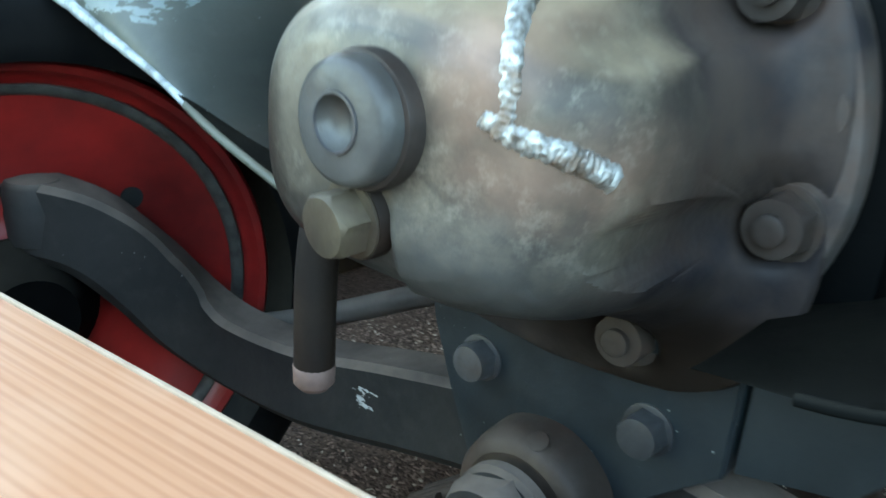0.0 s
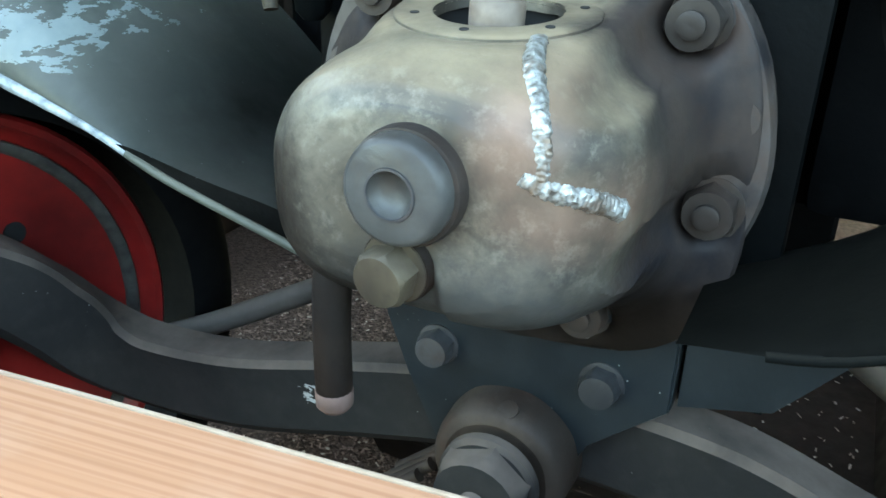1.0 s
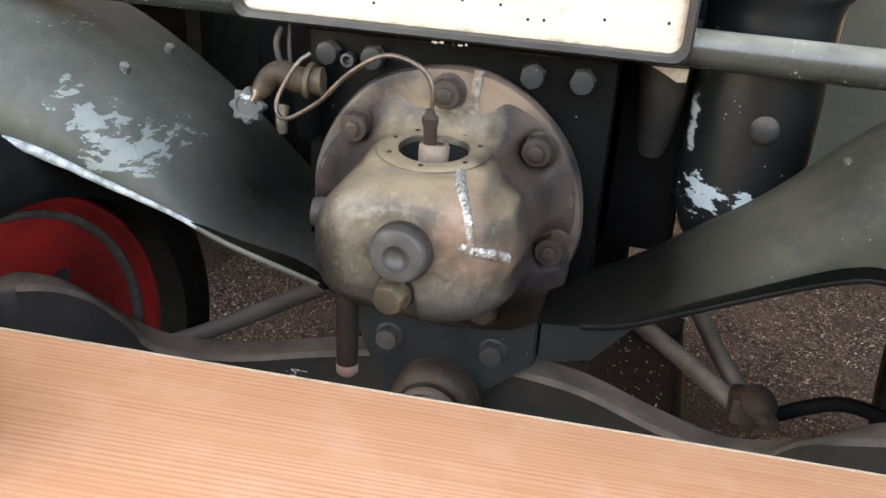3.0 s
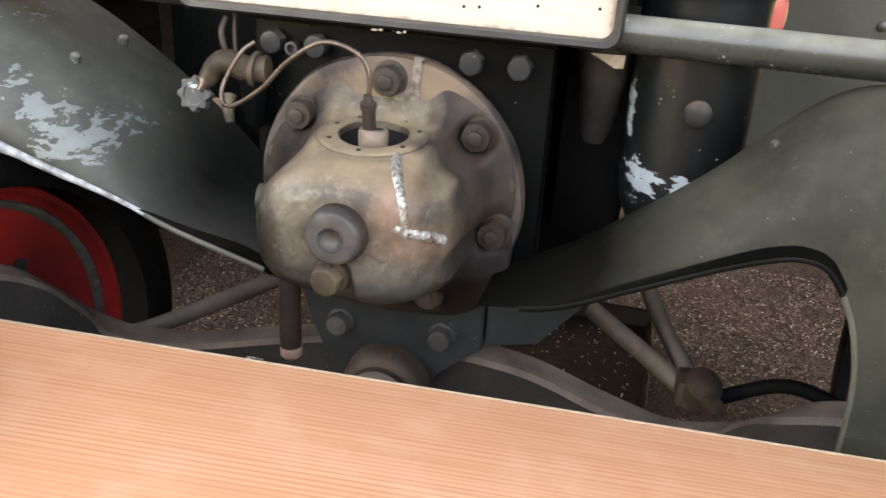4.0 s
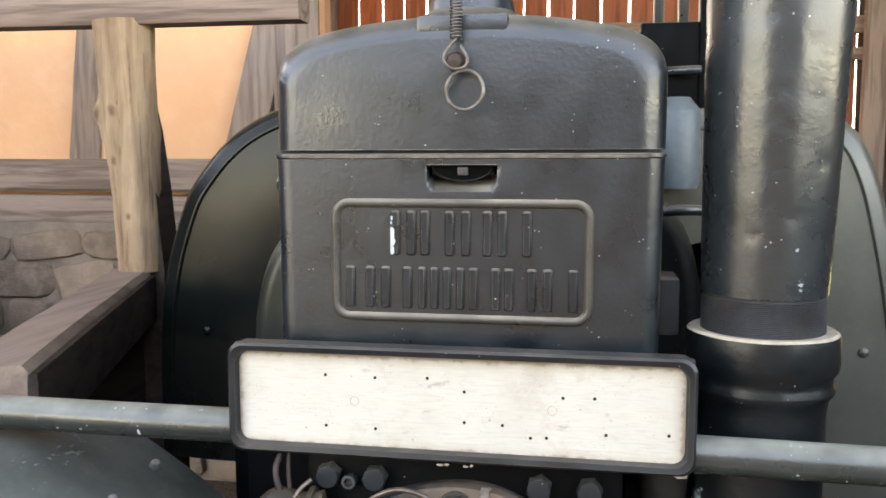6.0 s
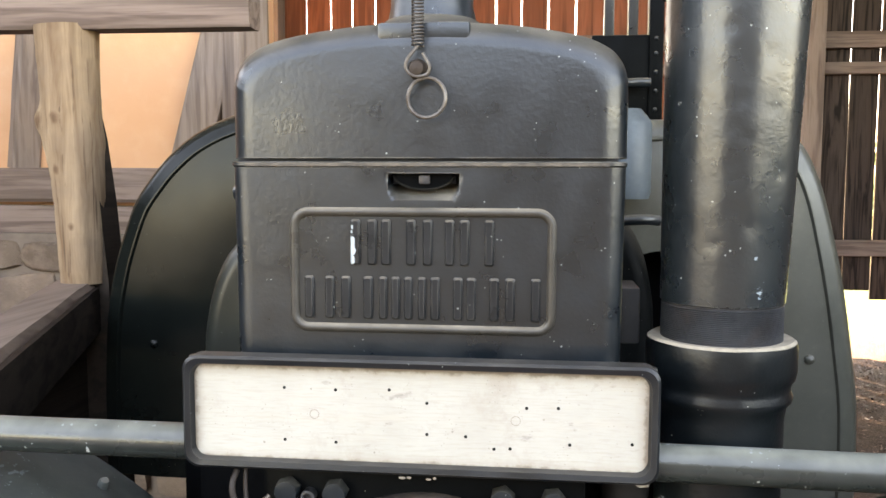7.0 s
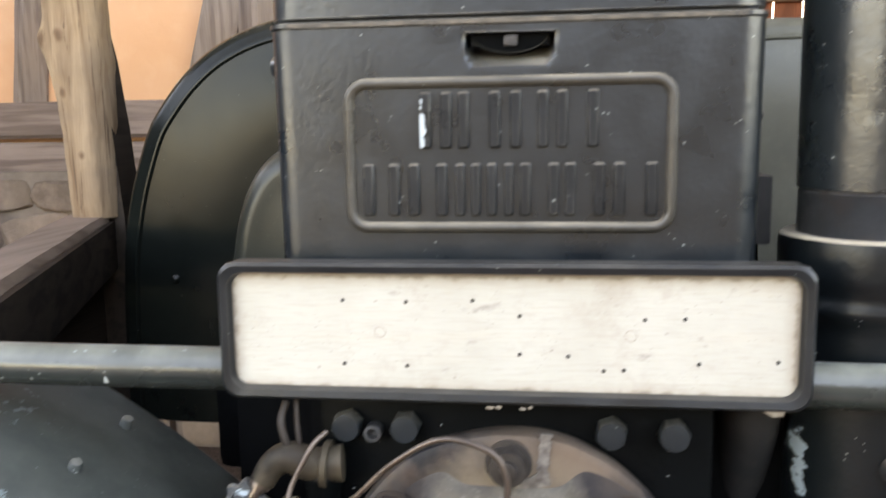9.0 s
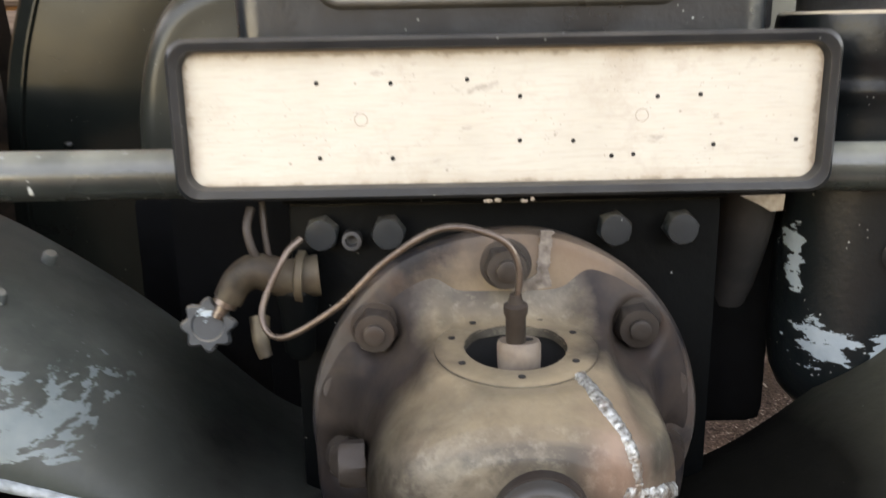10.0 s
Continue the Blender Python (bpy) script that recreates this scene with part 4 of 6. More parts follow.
def housing_loop(z, half, y0, depth, r, pocket=False, n=150):
    """One level of the housing: round corners, a dense front, straight sides."""
    out = []
    front = []
    for i in range(9):
        t = radians(180 + 90 * i / 8)
        front.append((CX - half + r + r * math.cos(t), y0 + r + r * math.sin(t)))
    for i in range(1, n):
        front.append((CX - half + r + (2 * half - 2 * r) * i / n, y0))
    for i in range(9):
        t = radians(270 + 90 * i / 8)
        front.append((CX + half - r + r * math.cos(t), y0 + r + r * math.sin(t)))
    for px, py in front:
        if pocket:
            dx = abs(px - CX) / 0.043
            if dx < 1 and z < 1.079:
                floor_z = 1.047 + 0.016 * max(0.0, (dx - 0.72) / 0.28) ** 2
                k = min(1.0, max(0.0, (z - floor_z) / 0.02)) * min(1.0, (1 - dx) / 0.12)
                py += 0.036 * (k * k * (3 - 2 * k))
        out.append(Vector((px, py, z)))
    out += [Vector((CX + half, y0 + depth, z)), Vector((CX - half, y0 + depth, z))]
    return out


HY = 0.045
levels = [0.74 + 0.02 * i for i in range(14)] + [1.02 + 0.004 * i for i in range(15)] + [1.079, 1.0805, 1.086]
loops = [housing_loop(z, 0.2285 + 0.0035 * (z - 0.8) / 0.3, HY, 0.5, 0.022, True) for z in levels]
loops.append(housing_loop(1.088, 0.2335, HY - 0.002, 0.505, 0.022))
loops.append(housing_loop(1.0915, 0.2335, HY - 0.002, 0.505, 0.022))
loops.append(housing_loop(1.0925, 0.23, HY + 0.001, 0.5, 0.022))
housing = part("radiator_housing", rings(loops), IRON, tractor, "dark painted cast housing with a raised name frame")

# top cover: round shoulders, a low arch
outline = [(0.2335, 1.0965), (0.2335, 1.175), (0.232, 1.19), (0.227, 1.205), (0.216, 1.219), (0.2, 1.229), (0.18, 1.2365), (0.15, 1.243), (0.11, 1.249), (0.06, 1.2535), (0.0, 1.255)]
full = [(-a, b) for a, b in outline] + [(a, b) for a, b in reversed(outline[:-1])]
full = [(p.x, p.z) for p in curve_points([(a, 0, b) for a, b in full], 4)]


def cover_loop(y, inset):
    out = []
    for a, b in full:
        out.append(Vector((CX + a * (1 - inset / 0.23), y, 1.0965 + (b - 1.0965) * (1 - inset / 0.16))))
    return out


R = 0.032
cov = [cover_loop(HY + 0.002 + R * (1 - math.cos(radians(t))), R * (1 - math.sin(radians(t)))) for t in (0, 12, 24, 36, 48, 60, 72, 84, 90)]
cov += [cover_loop(HY + q, 0.0) for q in (0.1, 0.2, 0.35, 0.5)]
cover = part("top_cover", rings(cov), IRON, tractor, "dusty round-shouldered cast top cover")
part("seam_gasket", slab(CX - 0.222, CX + 0.222, HY + 0.006, HY + 0.49, 1.0926, 1.0967, 0), BLACKHOLE, tractor, "dark gap under the cover")
part("filler_neck", turned([(-0.02, 0.075), (0.006, 0.066), (0.014, 0.054), (0.03, 0.0505), (0.1, 0.05), (0.16, 0.05), (0.165, 0.058), (0.2, 0.058), (0.21, 0.05)], (CX, 0.125, 1.25), (0, 0, 1), 40), IRON, cover, "round filler neck")
part("boss", slab(CX - 0.054, CX + 0.053, HY + 0.004, 0.12, 1.2285, 1.2515, 0.004), IRON, cover, "dusty rectangular boss")
part("side_knob", turned([(0, 0.012), (0.006, 0.013), (0.012, 0.009), (0.014, 0.002)], (CX - 0.2295, 0.09, 1.055), (-1, 0, 0), 20), IRON, housing)
# black slab and dark half disc paint the shade inside the pocket
part("pocket_gap", slab(CX - 0.037, CX + 0.037, HY + 0.012, HY + 0.05, 1.067, 1.0788, 0.001), BLACKHOLE, housing, "black gap in the pocket")
dish = [(CX + 0.0365 * math.cos(radians(180 + 7.5 * i)), 1.0785 + 0.019 * math.sin(radians(180 + 7.5 * i))) for i in range(25)]
part("pocket_dish", rings([[Vector((p, HY + 0.03, q)) for p, q in dish], [Vector((p, HY + 0.0045, q)) for p, q in dish], [Vector((CX + (p - CX) * 0.94, HY + 0.009, 1.0775 + (q - 1.0775) * 0.9)) for p, q in dish]]), DARK, housing, "dark half disc painted as the shaded pocket")
part("dust_line", slab(CX - 0.212, CX + 0.212, HY - 0.0026, HY + 0.002, 1.087, 1.0912, 0.0004), SEAMDUST, housing, "tan dust along the seam")
part("pocket_bolt", slab(CX - 0.006, CX + 0.007, HY + 0.006, HY + 0.022, 1.0665, 1.077, 0.002), BOLT, housing, "bolt inside the pocket")

# raised frame and plain raised bars
ridge = rounded(-0.151 + 0.002, 0.153, 0.897, 1.034, 0.017)
line = [Vector((px, HY, pz)) for px, pz in ridge]
loops = []
n = len(line)
for i, q in enumerate(line):
    d = (line[(i + 1) % n] - line[i - 1]).normalized()
    out = Vector((0, -1, 0))
    side = d.cross(out)
    loops.append([q + side * 0.0058 + out * -0.001, q + side * 0.0036 + out * 0.0042, q + side * 0.001 + out * 0.0056, q - side * 0.001 + out * 0.0056, q - side * 0.0036 + out * 0.0042, q - side * 0.0058 + out * -0.001])
bm = bmesh.new()
made = [[bm.verts.new(p) for p in loop] for loop in loops]
for i in range(n):
    r, s = made[i], made[(i + 1) % n]
    for k in range(5):
        bm.faces.new((r[k], r[k + 1], s[k + 1], s[k]))
RIDGE = paint("rubbed_ridge_paint", (0.066, 0.056, 0.044), (0.022, 0.021, 0.019), dust=(0.28, 0.235, 0.175), dust_amount=0.95, chips=0.004, cast=0.25, rough=0.32, edge=1.0)
BARS = paint("cast_bar_paint", (0.0115, 0.0132, 0.015), (0.006, 0.007, 0.008), dust=(0.26, 0.215, 0.16), dust_amount=0.8, chips=0.006, cast=0.2, rough=0.32, edge=0.9, patches=[((-0.079, 0.04, 0.992), (0.006, 0.05, 0.03), 0.35, 70)], patch_color=(0.5, 0.54, 0.54))
part("name_frame", bm, RIDGE, housing, "raised rounded frame with dust on its edges")
rows = [(0.972, 1.0255, ((-0.081, -0.05), (-0.045, -0.004), (0.004, 0.041), (0.047, 0.087))), (0.908, 0.9585, ((-0.137, -0.101), (-0.093, -0.055), (-0.048, -0.023), (-0.018, 0.008), (0.013, 0.051), (0.055, 0.093), (0.1, 0.141)))]
for z0, z1, spans in rows:
    for left, right in spans:
        stroke = 0.0115 if right - left > 0.03 else 0.01
        for x0, x1 in ((left, left + stroke), (right - stroke, right)):
            a, b = rounded(x0, x1, z0, z1, 0.003, 3), rounded(x0 + 0.0022, x1 - 0.0022, z0 + 0.0022, z1 - 0.0022, 0.002, 3)
            part("raised_bar", rings([[Vector((px, HY + 0.001, pz)) for px, pz in a], [Vector((px, HY - 0.0022, pz)) for px, pz in a], [Vector((px, HY - 0.0045, pz)) for px, pz in b]], cap0=False), BARS, housing)

# spring, hook and ring
helix = []
for i in range(17 * 12):
    t = i / 12 * 2 * math.pi
    z = 1.222 + 0.062 * i / 204
    helix.append((CX - 0.005 + 0.0066 * math.cos(t), 0.036 + 0.0066 * math.sin(t), z))
part("spring", tube(helix, 0.001, 6, 0), SPRING, cover, "close-wound steel spring")
part("hook", tube([(CX - 0.005, 0.034, 1.222), (CX - 0.016, 0.03, 1.207), (CX - 0.017, 0.03, 1.196), (CX - 0.008, 0.03, 1.188), (CX + 0.006, 0.03, 1.19), (CX + 0.009, 0.03, 1.2), (CX + 0.001, 0.034, 1.214)], 0.002, 8, 6), SPRING, cover, "bent wire hook")
part("hook_stud", turned([(0, 0.012), (0.012, 0.011), (0.02, 0.008), (0.023, 0.002)], (CX - 0.006, HY + 0.004, 1.197), (0, -1, 0), 24), RUSTY, cover, "rusty stud")
ring_pts = [(CX + 0.006 + 0.0215 * math.cos(2 * math.pi * i / 40), 0.03 + 0.003 * math.sin(2 * math.pi * i / 40), 1.164 + 0.0225 * math.sin(2 * math.pi * i / 40)) for i in range(41)]
part("pull_ring", tube(ring_pts, 0.0023, 8, 0), SPRING, cover, "steel pull ring")

# number plate
plate_frame = part("plate_holder", slab(-0.268, 0.2705, 0.004, 0.018, 0.742, 0.868, 0.006), HOLDER, tractor, "dark iron plate holder")


def frame_band(x0, x1, z0, z1, r, inset, y_out, y_in, y_back):
    a = rounded(x0, x1, z0, z1, r)
    b = rounded(x0 + inset * 0.25, x1 - inset * 0.25, z0 + inset * 0.25, z1 - inset * 0.25, r)
    c = rounded(x0 + inset * 0.8, x1 - inset * 0.8, z0 + inset * 0.8, z1 - inset * 0.8, r * 0.9)
    d = rounded(x0 + inset, x1 - inset, z0 + inset, z1 - inset, r * 0.85)
    return rings([[Vector((p, y_back, q)) for p, q in a], [Vector((p, y_out + 0.003, q)) for p, q in a], [Vector((p, y_out, q)) for p, q in b], [Vector((p, y_out + 0.0015, q)) for p, q in c], [Vector((p, y_in, q)) for p, q in d]], cap0=False, cap1=False)


part("rim", frame_band(-0.2685, 0.2715, 0.7395, 0.8705, 0.017, 0.0115, -0.011, 0.0015, 0.016), HOLDER, plate_frame, "rounded iron rim")
pts = rounded(-0.2585, 0.2605, 0.7475, 0.8595, 0.014, 10)
plate = part("number_plate", rings([[Vector((p, 0.003, q)) for p, q in pts], [Vector((p, -0.0002, q)) for p, q in pts]]), PLATE, tractor, "blank cream enamel plate with holes and stains")
for hx, hz in ((-0.15, 0.834), (-0.09, 0.833), (-0.028, 0.835), (0.015, 0.821), (0.127, 0.819), (0.162, 0.82), (-0.09, 0.772), (0.015, 0.785), (0.059, 0.784), (0.109, 0.772), (0.175, 0.779), (-0.15, 0.773), (0.091, 0.771), (0.243, 0.782)):
    part("screw_hole", turned([(0, 0.0019), (0.0004, 0.0019), (0.0005, 0.0005)], (hx, -0.0002, hz), (0, -1, 0), 12), BLACKHOLE, plate)
for hx in (-0.115, 0.115):
    part("screw", turned([(0, 0.0054), (0.0004, 0.0053), (0.0004, 0.0052), (0, 0.005)], (hx, -0.0002, 0.804), (0, -1, 0), 20, None, False, False), MORTAR, plate, "rusty outline of a painted-over screw")

for fx, fw, fz in ((-0.012, 0.004, 0.7366), (-0.004, 0.0028, 0.7372), (0.018, 0.0032, 0.7362), (0.025, 0.0018, 0.7376)):
    bm = turned([(0, 1), (0.0006, 0.9), (0.0008, 0.05)], (0, 0, 0), (0, -1, 0), 11)
    for v in bm.verts:
        v.co = Vector((fx + v.co.x * fw * (1 + 0.5 * noise.noise(v.co * 3 + Vector((fx * 900, 0, 0)))), -0.0095 + v.co.y, fz + v.co.z * 0.0016 * (1 + 0.6 * noise.noise(v.co * 2 + Vector((0, 0, fx * 700))))))
    part("paint_fleck", bm, PLATE, plate_frame, "loose fleck of cream paint")

# bumper tube
part("bumper_tube", tube([(-1.05, 0.045, 0.762), (-0.6, 0.026, 0.759), (0, 0.03, 0.756), (0.6, 0.026, 0.752), (1.05, 0.045, 0.752)], 0.0215, 28, 10), TUBE, tractor, "grey-green painted front tube")

# intake pipe
PX, PY = 0.358, 0.118
prof = [(0.487, 0.018), (0.490, 0.034), (0.497, 0.048), (0.51, 0.060), (0.53, 0.0685), (0.555, 0.0733), (0.58, 0.0745), (0.74, 0.0745), (0.79, 0.0755), (0.806, 0.078), (0.812, 0.0835), (0.818, 0.084), (0.824, 0.0815), (0.832, 0.0815), (0.84, 0.0865), (0.850, 0.088), (0.874, 0.088), (0.882, 0.0865)]
pipe = part("intake_pipe", turned([(a, b) for a, b in prof], (PX, PY, 0), (0, 0, 1), 72, None, True, False, 0, 0.012), PIPE_LOW, tractor, "thick dark painted pipe with a screwed collar")
part("collar_ledge", turned([(0.8815, 0.0868), (0.8845, 0.083), (0.8835, 0.068)], (PX, PY, 0), (0, 0, 1), 64, None, False, False), DUSTY, pipe, "sandy dust on the collar")
thread = [(0.876, 0.0702)]
for i in range(22):
    thread += [(0.8775 + 0.0022 * i, 0.0712), (0.8786 + 0.0022 * i, 0.0697)]
thread += [(0.928, 0.0702)]
part("thread", turned(thread, (PX, PY, 0), (0, 0, 1), 64, None, False, False), BOLT, pipe, "fine dull pipe thread")
up = [(0.9275, 0.0702), (0.9285, 0.0722)]
for i in range(79):
    z = 0.93 + 0.005 * i
    up.append((z, 0.0722 + 0.009 * (z - 0.93) / 0.35))
bm = turned(up, (PX, PY, 0), (0, 0, 1), 96, None, False, False, 0, 0.004)
rnd = random.Random(4)
dents = [Vector((PX + 0.075 * math.cos(a), PY + 0.075 * math.sin(a), z)) for a, z in ((-1.75, 1.24), (-1.2, 1.21), (-1.5, 1.12), (-1.65, 1.04), (-1.4, 1.02), (-1.9, 1.0), (-1.1, 1.15), (-1.62, 1.075), (-1.68, 1.09), (-1.58, 1.16), (-1.66, 1.13), (-0.9, 1.08))]
for v in bm.verts:
    v.co.x += 0.02 * (v.co.z - 0.93)
    for d in dents:
        r = (v.co - d).length
        v.co += Vector((PX - d.x, PY - d.y, 0)).normalized() * 0.0009 * math.exp(-(r / 0.007) ** 2)
part("upper_pipe", bm, PIPE, pipe, "dented dark painted upright pipe")
part("joint_ring", turned([(1.286, 0.081), (1.288, 0.087), (1.31, 0.087), (1.314, 0.079), (1.7, 0.078)], (PX + 0.0075, PY, 0), (0, 0, 1), 60, None, False, True), DARK, pipe, "black pipe joint")
part("rivet", turned([(-0.01, 0.0165), (0.006, 0.0165), (0.011, 0.013), (0.014, 0.007), (0.015, 0.001)], (0.366, 0.0455, 0.668), (0.1, -1, 0.05), 28), GRIME, pipe, "round-headed rivet")

# bracket plate behind the flange with its row of bolts
carrier = part("front_carrier", slab(-0.185, 0.196, 0.030, 0.075, 0.40, 0.728, 0.006), CARRIER, tractor, "dark front carrier plate")
part("carrier_lip", slab(-0.19, 0.20, 0.024, 0.08, 0.7285, 0.745, 0.004), CARRIER, carrier)
for bx, t in ((-0.155, 0.3), (-0.097, 0.1), (0.1, 0.35), (0.158, 0.15)):
    bolt(carrier, (bx, 0.0295, 0.704), (0, -1, 0), 0.0265, 0.018, BLUE, t, False, "bolt", 0, "painted hexagonal bolt head")
part("open_stud", turned([(0, 0.0085), (0.014, 0.0085), (0.0145, 0.0055), (0.006, 0.005), (0.005, 0.0005)], (-0.129, 0.0295, 0.698), (0, -1, 0), 20), BOLT, carrier, "hollow stud")
part("engine_block", slab(-0.25, 0.25, 0.2, 0.9, 0.44, 0.80, 0.02), DARK, tractor, "near-black engine block")
part("cylinder", turned([(0, 0.15), (0.1, 0.15), (0.1, 0.13), (0.14, 0.13)], (0.004, 0.055, 0.55), (0, 1, 0), 40), DARK, tractor, "near-black cylinder barrel")
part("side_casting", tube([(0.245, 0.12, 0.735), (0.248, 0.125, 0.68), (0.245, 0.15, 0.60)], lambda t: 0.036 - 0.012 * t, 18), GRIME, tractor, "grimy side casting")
# four blocks added to fill see-through gaps with painted shade
part("crankcase", slab(-0.48, -0.22, 0.46, 0.95, 0.46, 0.66, 0.02), DARK, tractor, "near-black block added to shade the left gap")
part("side_shield", slab(-0.36, -0.2, 0.24, 0.44, 0.42, 0.73, 0.02), DARK, tractor, "near-black block added to shade the gap by the valve")
part("side_block", slab(0.198, 0.292, 0.13, 0.42, 0.458, 0.735, 0.02), DARK, tractor, "near-black block added to shade the right gap")
part("sump", slab(0.06, 0.235, 0.3, 0.9, 0.24, 0.445, 0.02), DARK, tractor, "near-black block added to shade the low gap")
tab = [(0.232, 0.7175), (0.274, 0.7185), (0.273, 0.703), (0.262, 0.702), (0.25, 0.709)]
part("bent_tab", rings([[Vector((p, 0.088, q)) for p, q in tab], [Vector((p, 0.0855, q)) for p, q in tab]]), LITTER, carrier, "pale bent tab")

# hot bulb
FC = Vector((0.004, 0.03, 0.532))
prof = [(0.0, 0.174), (0.014, 0.175), (0.021, 0.172), (0.0235, 0.165), (0.025, 0.12), (0.026, 0.05)]
bulb = part("hot_bulb_flange", turned(prof, FC, (0, -1, 0), 80, None, True, True, 0, 0.012), FLANGE, tractor, "round heat-stained bulb flange")
sec = [(0.008, 0.1705, 0.686, 0.362, 2.0), (0.0145, 0.168, 0.681, 0.364, 2.0), (0.018, 0.157, 0.674, 0.376, 2.0), (0.023, 0.147, 0.668, 0.387, 2.0), (0.031, 0.137, 0.661, 0.398, 1.95), (0.043, 0.128, 0.654, 0.41, 1.9), (0.058, 0.1215, 0.647, 0.421, 1.8), (0.075, 0.1175, 0.642, 0.43, 1.75), (0.09, 0.1145, 0.637, 0.437, 1.75), (0.12, 0.114, 0.629, 0.444, 1.85), (0.15, 0.110, 0.623, 0.453, 2.0), (0.172, 0.101, 0.617, 0.460, 2.2), (0.186, 0.092, 0.612, 0.468, 2.3), (0.197, 0.078, 0.604, 0.480, 2.3), (0.204, 0.058, 0.594, 0.50, 2.2), (0.207, 0.03, 0.58, 0.53, 2.0)]


def cheek(d, side):
    """The bulb stands out further on its welded side."""
    return 0.012 * math.sin(math.pi * max(0.0, min(1.0, (d - 0.02) / 0.187))) if side > 0 else 0.0


NUTS = [radians(90 + 360 / 7 * k) for k in range(7)]
OC, OR = Vector((0.007, -0.058)), 0.041


def bulb_loops(table, n=300):
    loops = []
    for i in range(101):
        d = 0.008 + 0.092 * (i / 60) ** 1.5 if i < 61 else 0.1 + 0.107 * math.sin(math.pi / 2 * (i - 60) / 40)
        rx, zt, zb, e = lerp(table, d)
        cz, rz = (zt + zb) / 2, (zt - zb) / 2
        loop = []
        for k in range(n):
            t = 2 * math.pi * k / n
            c, s = math.cos(t), math.sin(t)
            q = e * (1.3 if c > 0 else 0.95) if s > 0 else 3.4
            px = FC.x - 0.003 + (rx + cheek(d, c)) * math.copysign(abs(c) ** (2 / q), c)
            pz = cz + rz * math.copysign(abs(s) ** (2 / q), s)
            loop.append(Vector((px, FC.y - d - 0.01, pz)))
        loops.append(loop)
    return loops


bm = rings(bulb_loops(sec))
for v in bm.verts:
    # a flat round seat for the opening, a flat lower panel in front
    q = Vector((v.co.x, v.co.y)) - OC
    away = abs(q.x) * (1.0 + 0.35 * min(1.0, q.y / 0.05)) if q.y > 0 else q.length
    if v.co.z > 0.56 and away < 0.09 and v.co.y < 0.02:
        k = max(0.0, min(1.0, (0.09 - away) / 0.026)) * max(0.0, min(1.0, (v.co.z - 0.578) / 0.03))
        dy = v.co.y - OC.y
        seat = 0.626 + 0.10 * dy + 28 * max(0.0, dy - 0.035) ** 2
        seat -= 0.0004
        v.co.z += (seat - v.co.z) * k * k * (3 - 2 * k)
    v.co += v.normal * 0.0012 * noise.noise(v.co * 30)
    # a raised flat panel low in front, beside the drain boss
    if v.co.y < -0.1 and v.co.z < 0.53:
        k = max(0.0, min(1.0, (v.co.x - 0.026) / 0.006)) * max(0.0, min(1.0, (0.525 - v.co.z) / 0.03)) * max(0.0, min(1.0, (0.1 - v.co.x) / 0.02))
        v.co.y -= 0.006 * k
for _ in range(16):
    bmesh.ops.smooth_vert(bm, verts=[v for v in bm.verts if v.co.z > 0.575 and -0.045 < v.co.y < 0.03], factor=0.5, use_axis_x=True, use_axis_y=False, use_axis_z=True)
for v in bm.verts:
    # scoops round the flange nuts
    for t in NUTS[1:]:
        r = math.hypot(v.co.x - FC.x - 0.1455 * math.cos(t), v.co.z - FC.z - 0.1455 * math.sin(t))
        if r < 0.034:
            v.co.y = max(v.co.y, 0.013 - max(0.0, r - 0.0185) * 4.5)
near_nut = lambda v: any(0.015 < math.hypot(v.co.x - FC.x - 0.1455 * math.cos(t), v.co.z - FC.z - 0.1455 * math.sin(t)) < 0.04 for t in NUTS[1:])
around = [v for v in bm.verts if (v.co.y > -0.06 and near_nut(v)) or (v.co.x > 0.07 and v.co.z > 0.55 and -0.16 < v.co.y < 0.0)]
for _ in range(18):
    bmesh.ops.smooth_vert(bm, verts=around, factor=0.5, use_axis_x=True, use_axis_y=True, use_axis_z=True)
hole = [f for f in bm.faces if f.calc_center_median().z > 0.57 and (Vector(f.calc_center_median()[:2]) - OC).length < OR]
bmesh.ops.delete(bm, geom=hole, context="FACES")
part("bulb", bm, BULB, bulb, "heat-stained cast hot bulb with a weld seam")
# rim of the opening
oc3 = Vector((OC.x, OC.y, 0.626))
part("opening_well", turned([(-0.003, 0.0409), (-0.006, 0.044), (-0.09, 0.045), (-0.095, 0.001)], oc3, (0, -0.1, 1), 40, None, False, False), BLACKHOLE, bulb, "black inside of the bulb")
for ang in (270, 326, 22, 62, 128, 165, 214):
    t = radians(ang)
    p = oc3 + Vector((0.053 * math.cos(t), 0.053 * math.sin(t), 0.0))
    p.z = 0.626 + 0.0023 + 0.1 * (p.y - oc3.y)
    part("rim_hole", turned([(0, 0.003), (0.0005, 0.003), (0.0006, 0.0005)], p, (0, -0.1, 1), 12), BLACKHOLE, bulb)
pad = []
for i in range(49):
    t = radians(180 + 180 * i / 48)
    pad.append((OC.x + 0.066 * math.cos(t), OC.y + 0.066 * math.sin(t)))
pad = [(OC.x - 0.042, 0.0), (OC.x - 0.05, -0.008), (OC.x - 0.056, -0.022), (OC.x - 0.063, -0.042)] + pad + [(OC.x + 0.063, -0.042), (OC.x + 0.056, -0.022), (OC.x + 0.05, -0.008), (OC.x + 0.042, 0.0)] + [(OC.x + 0.03 - 0.01 * i, 0.003) for i in range(7)]


def about_opening(r):
    return [(OC.x + r * math.cos(math.atan2(q - OC.y, p - OC.x)), OC.y + r * math.sin(math.atan2(q - OC.y, p - OC.x))) for p, q in pad]


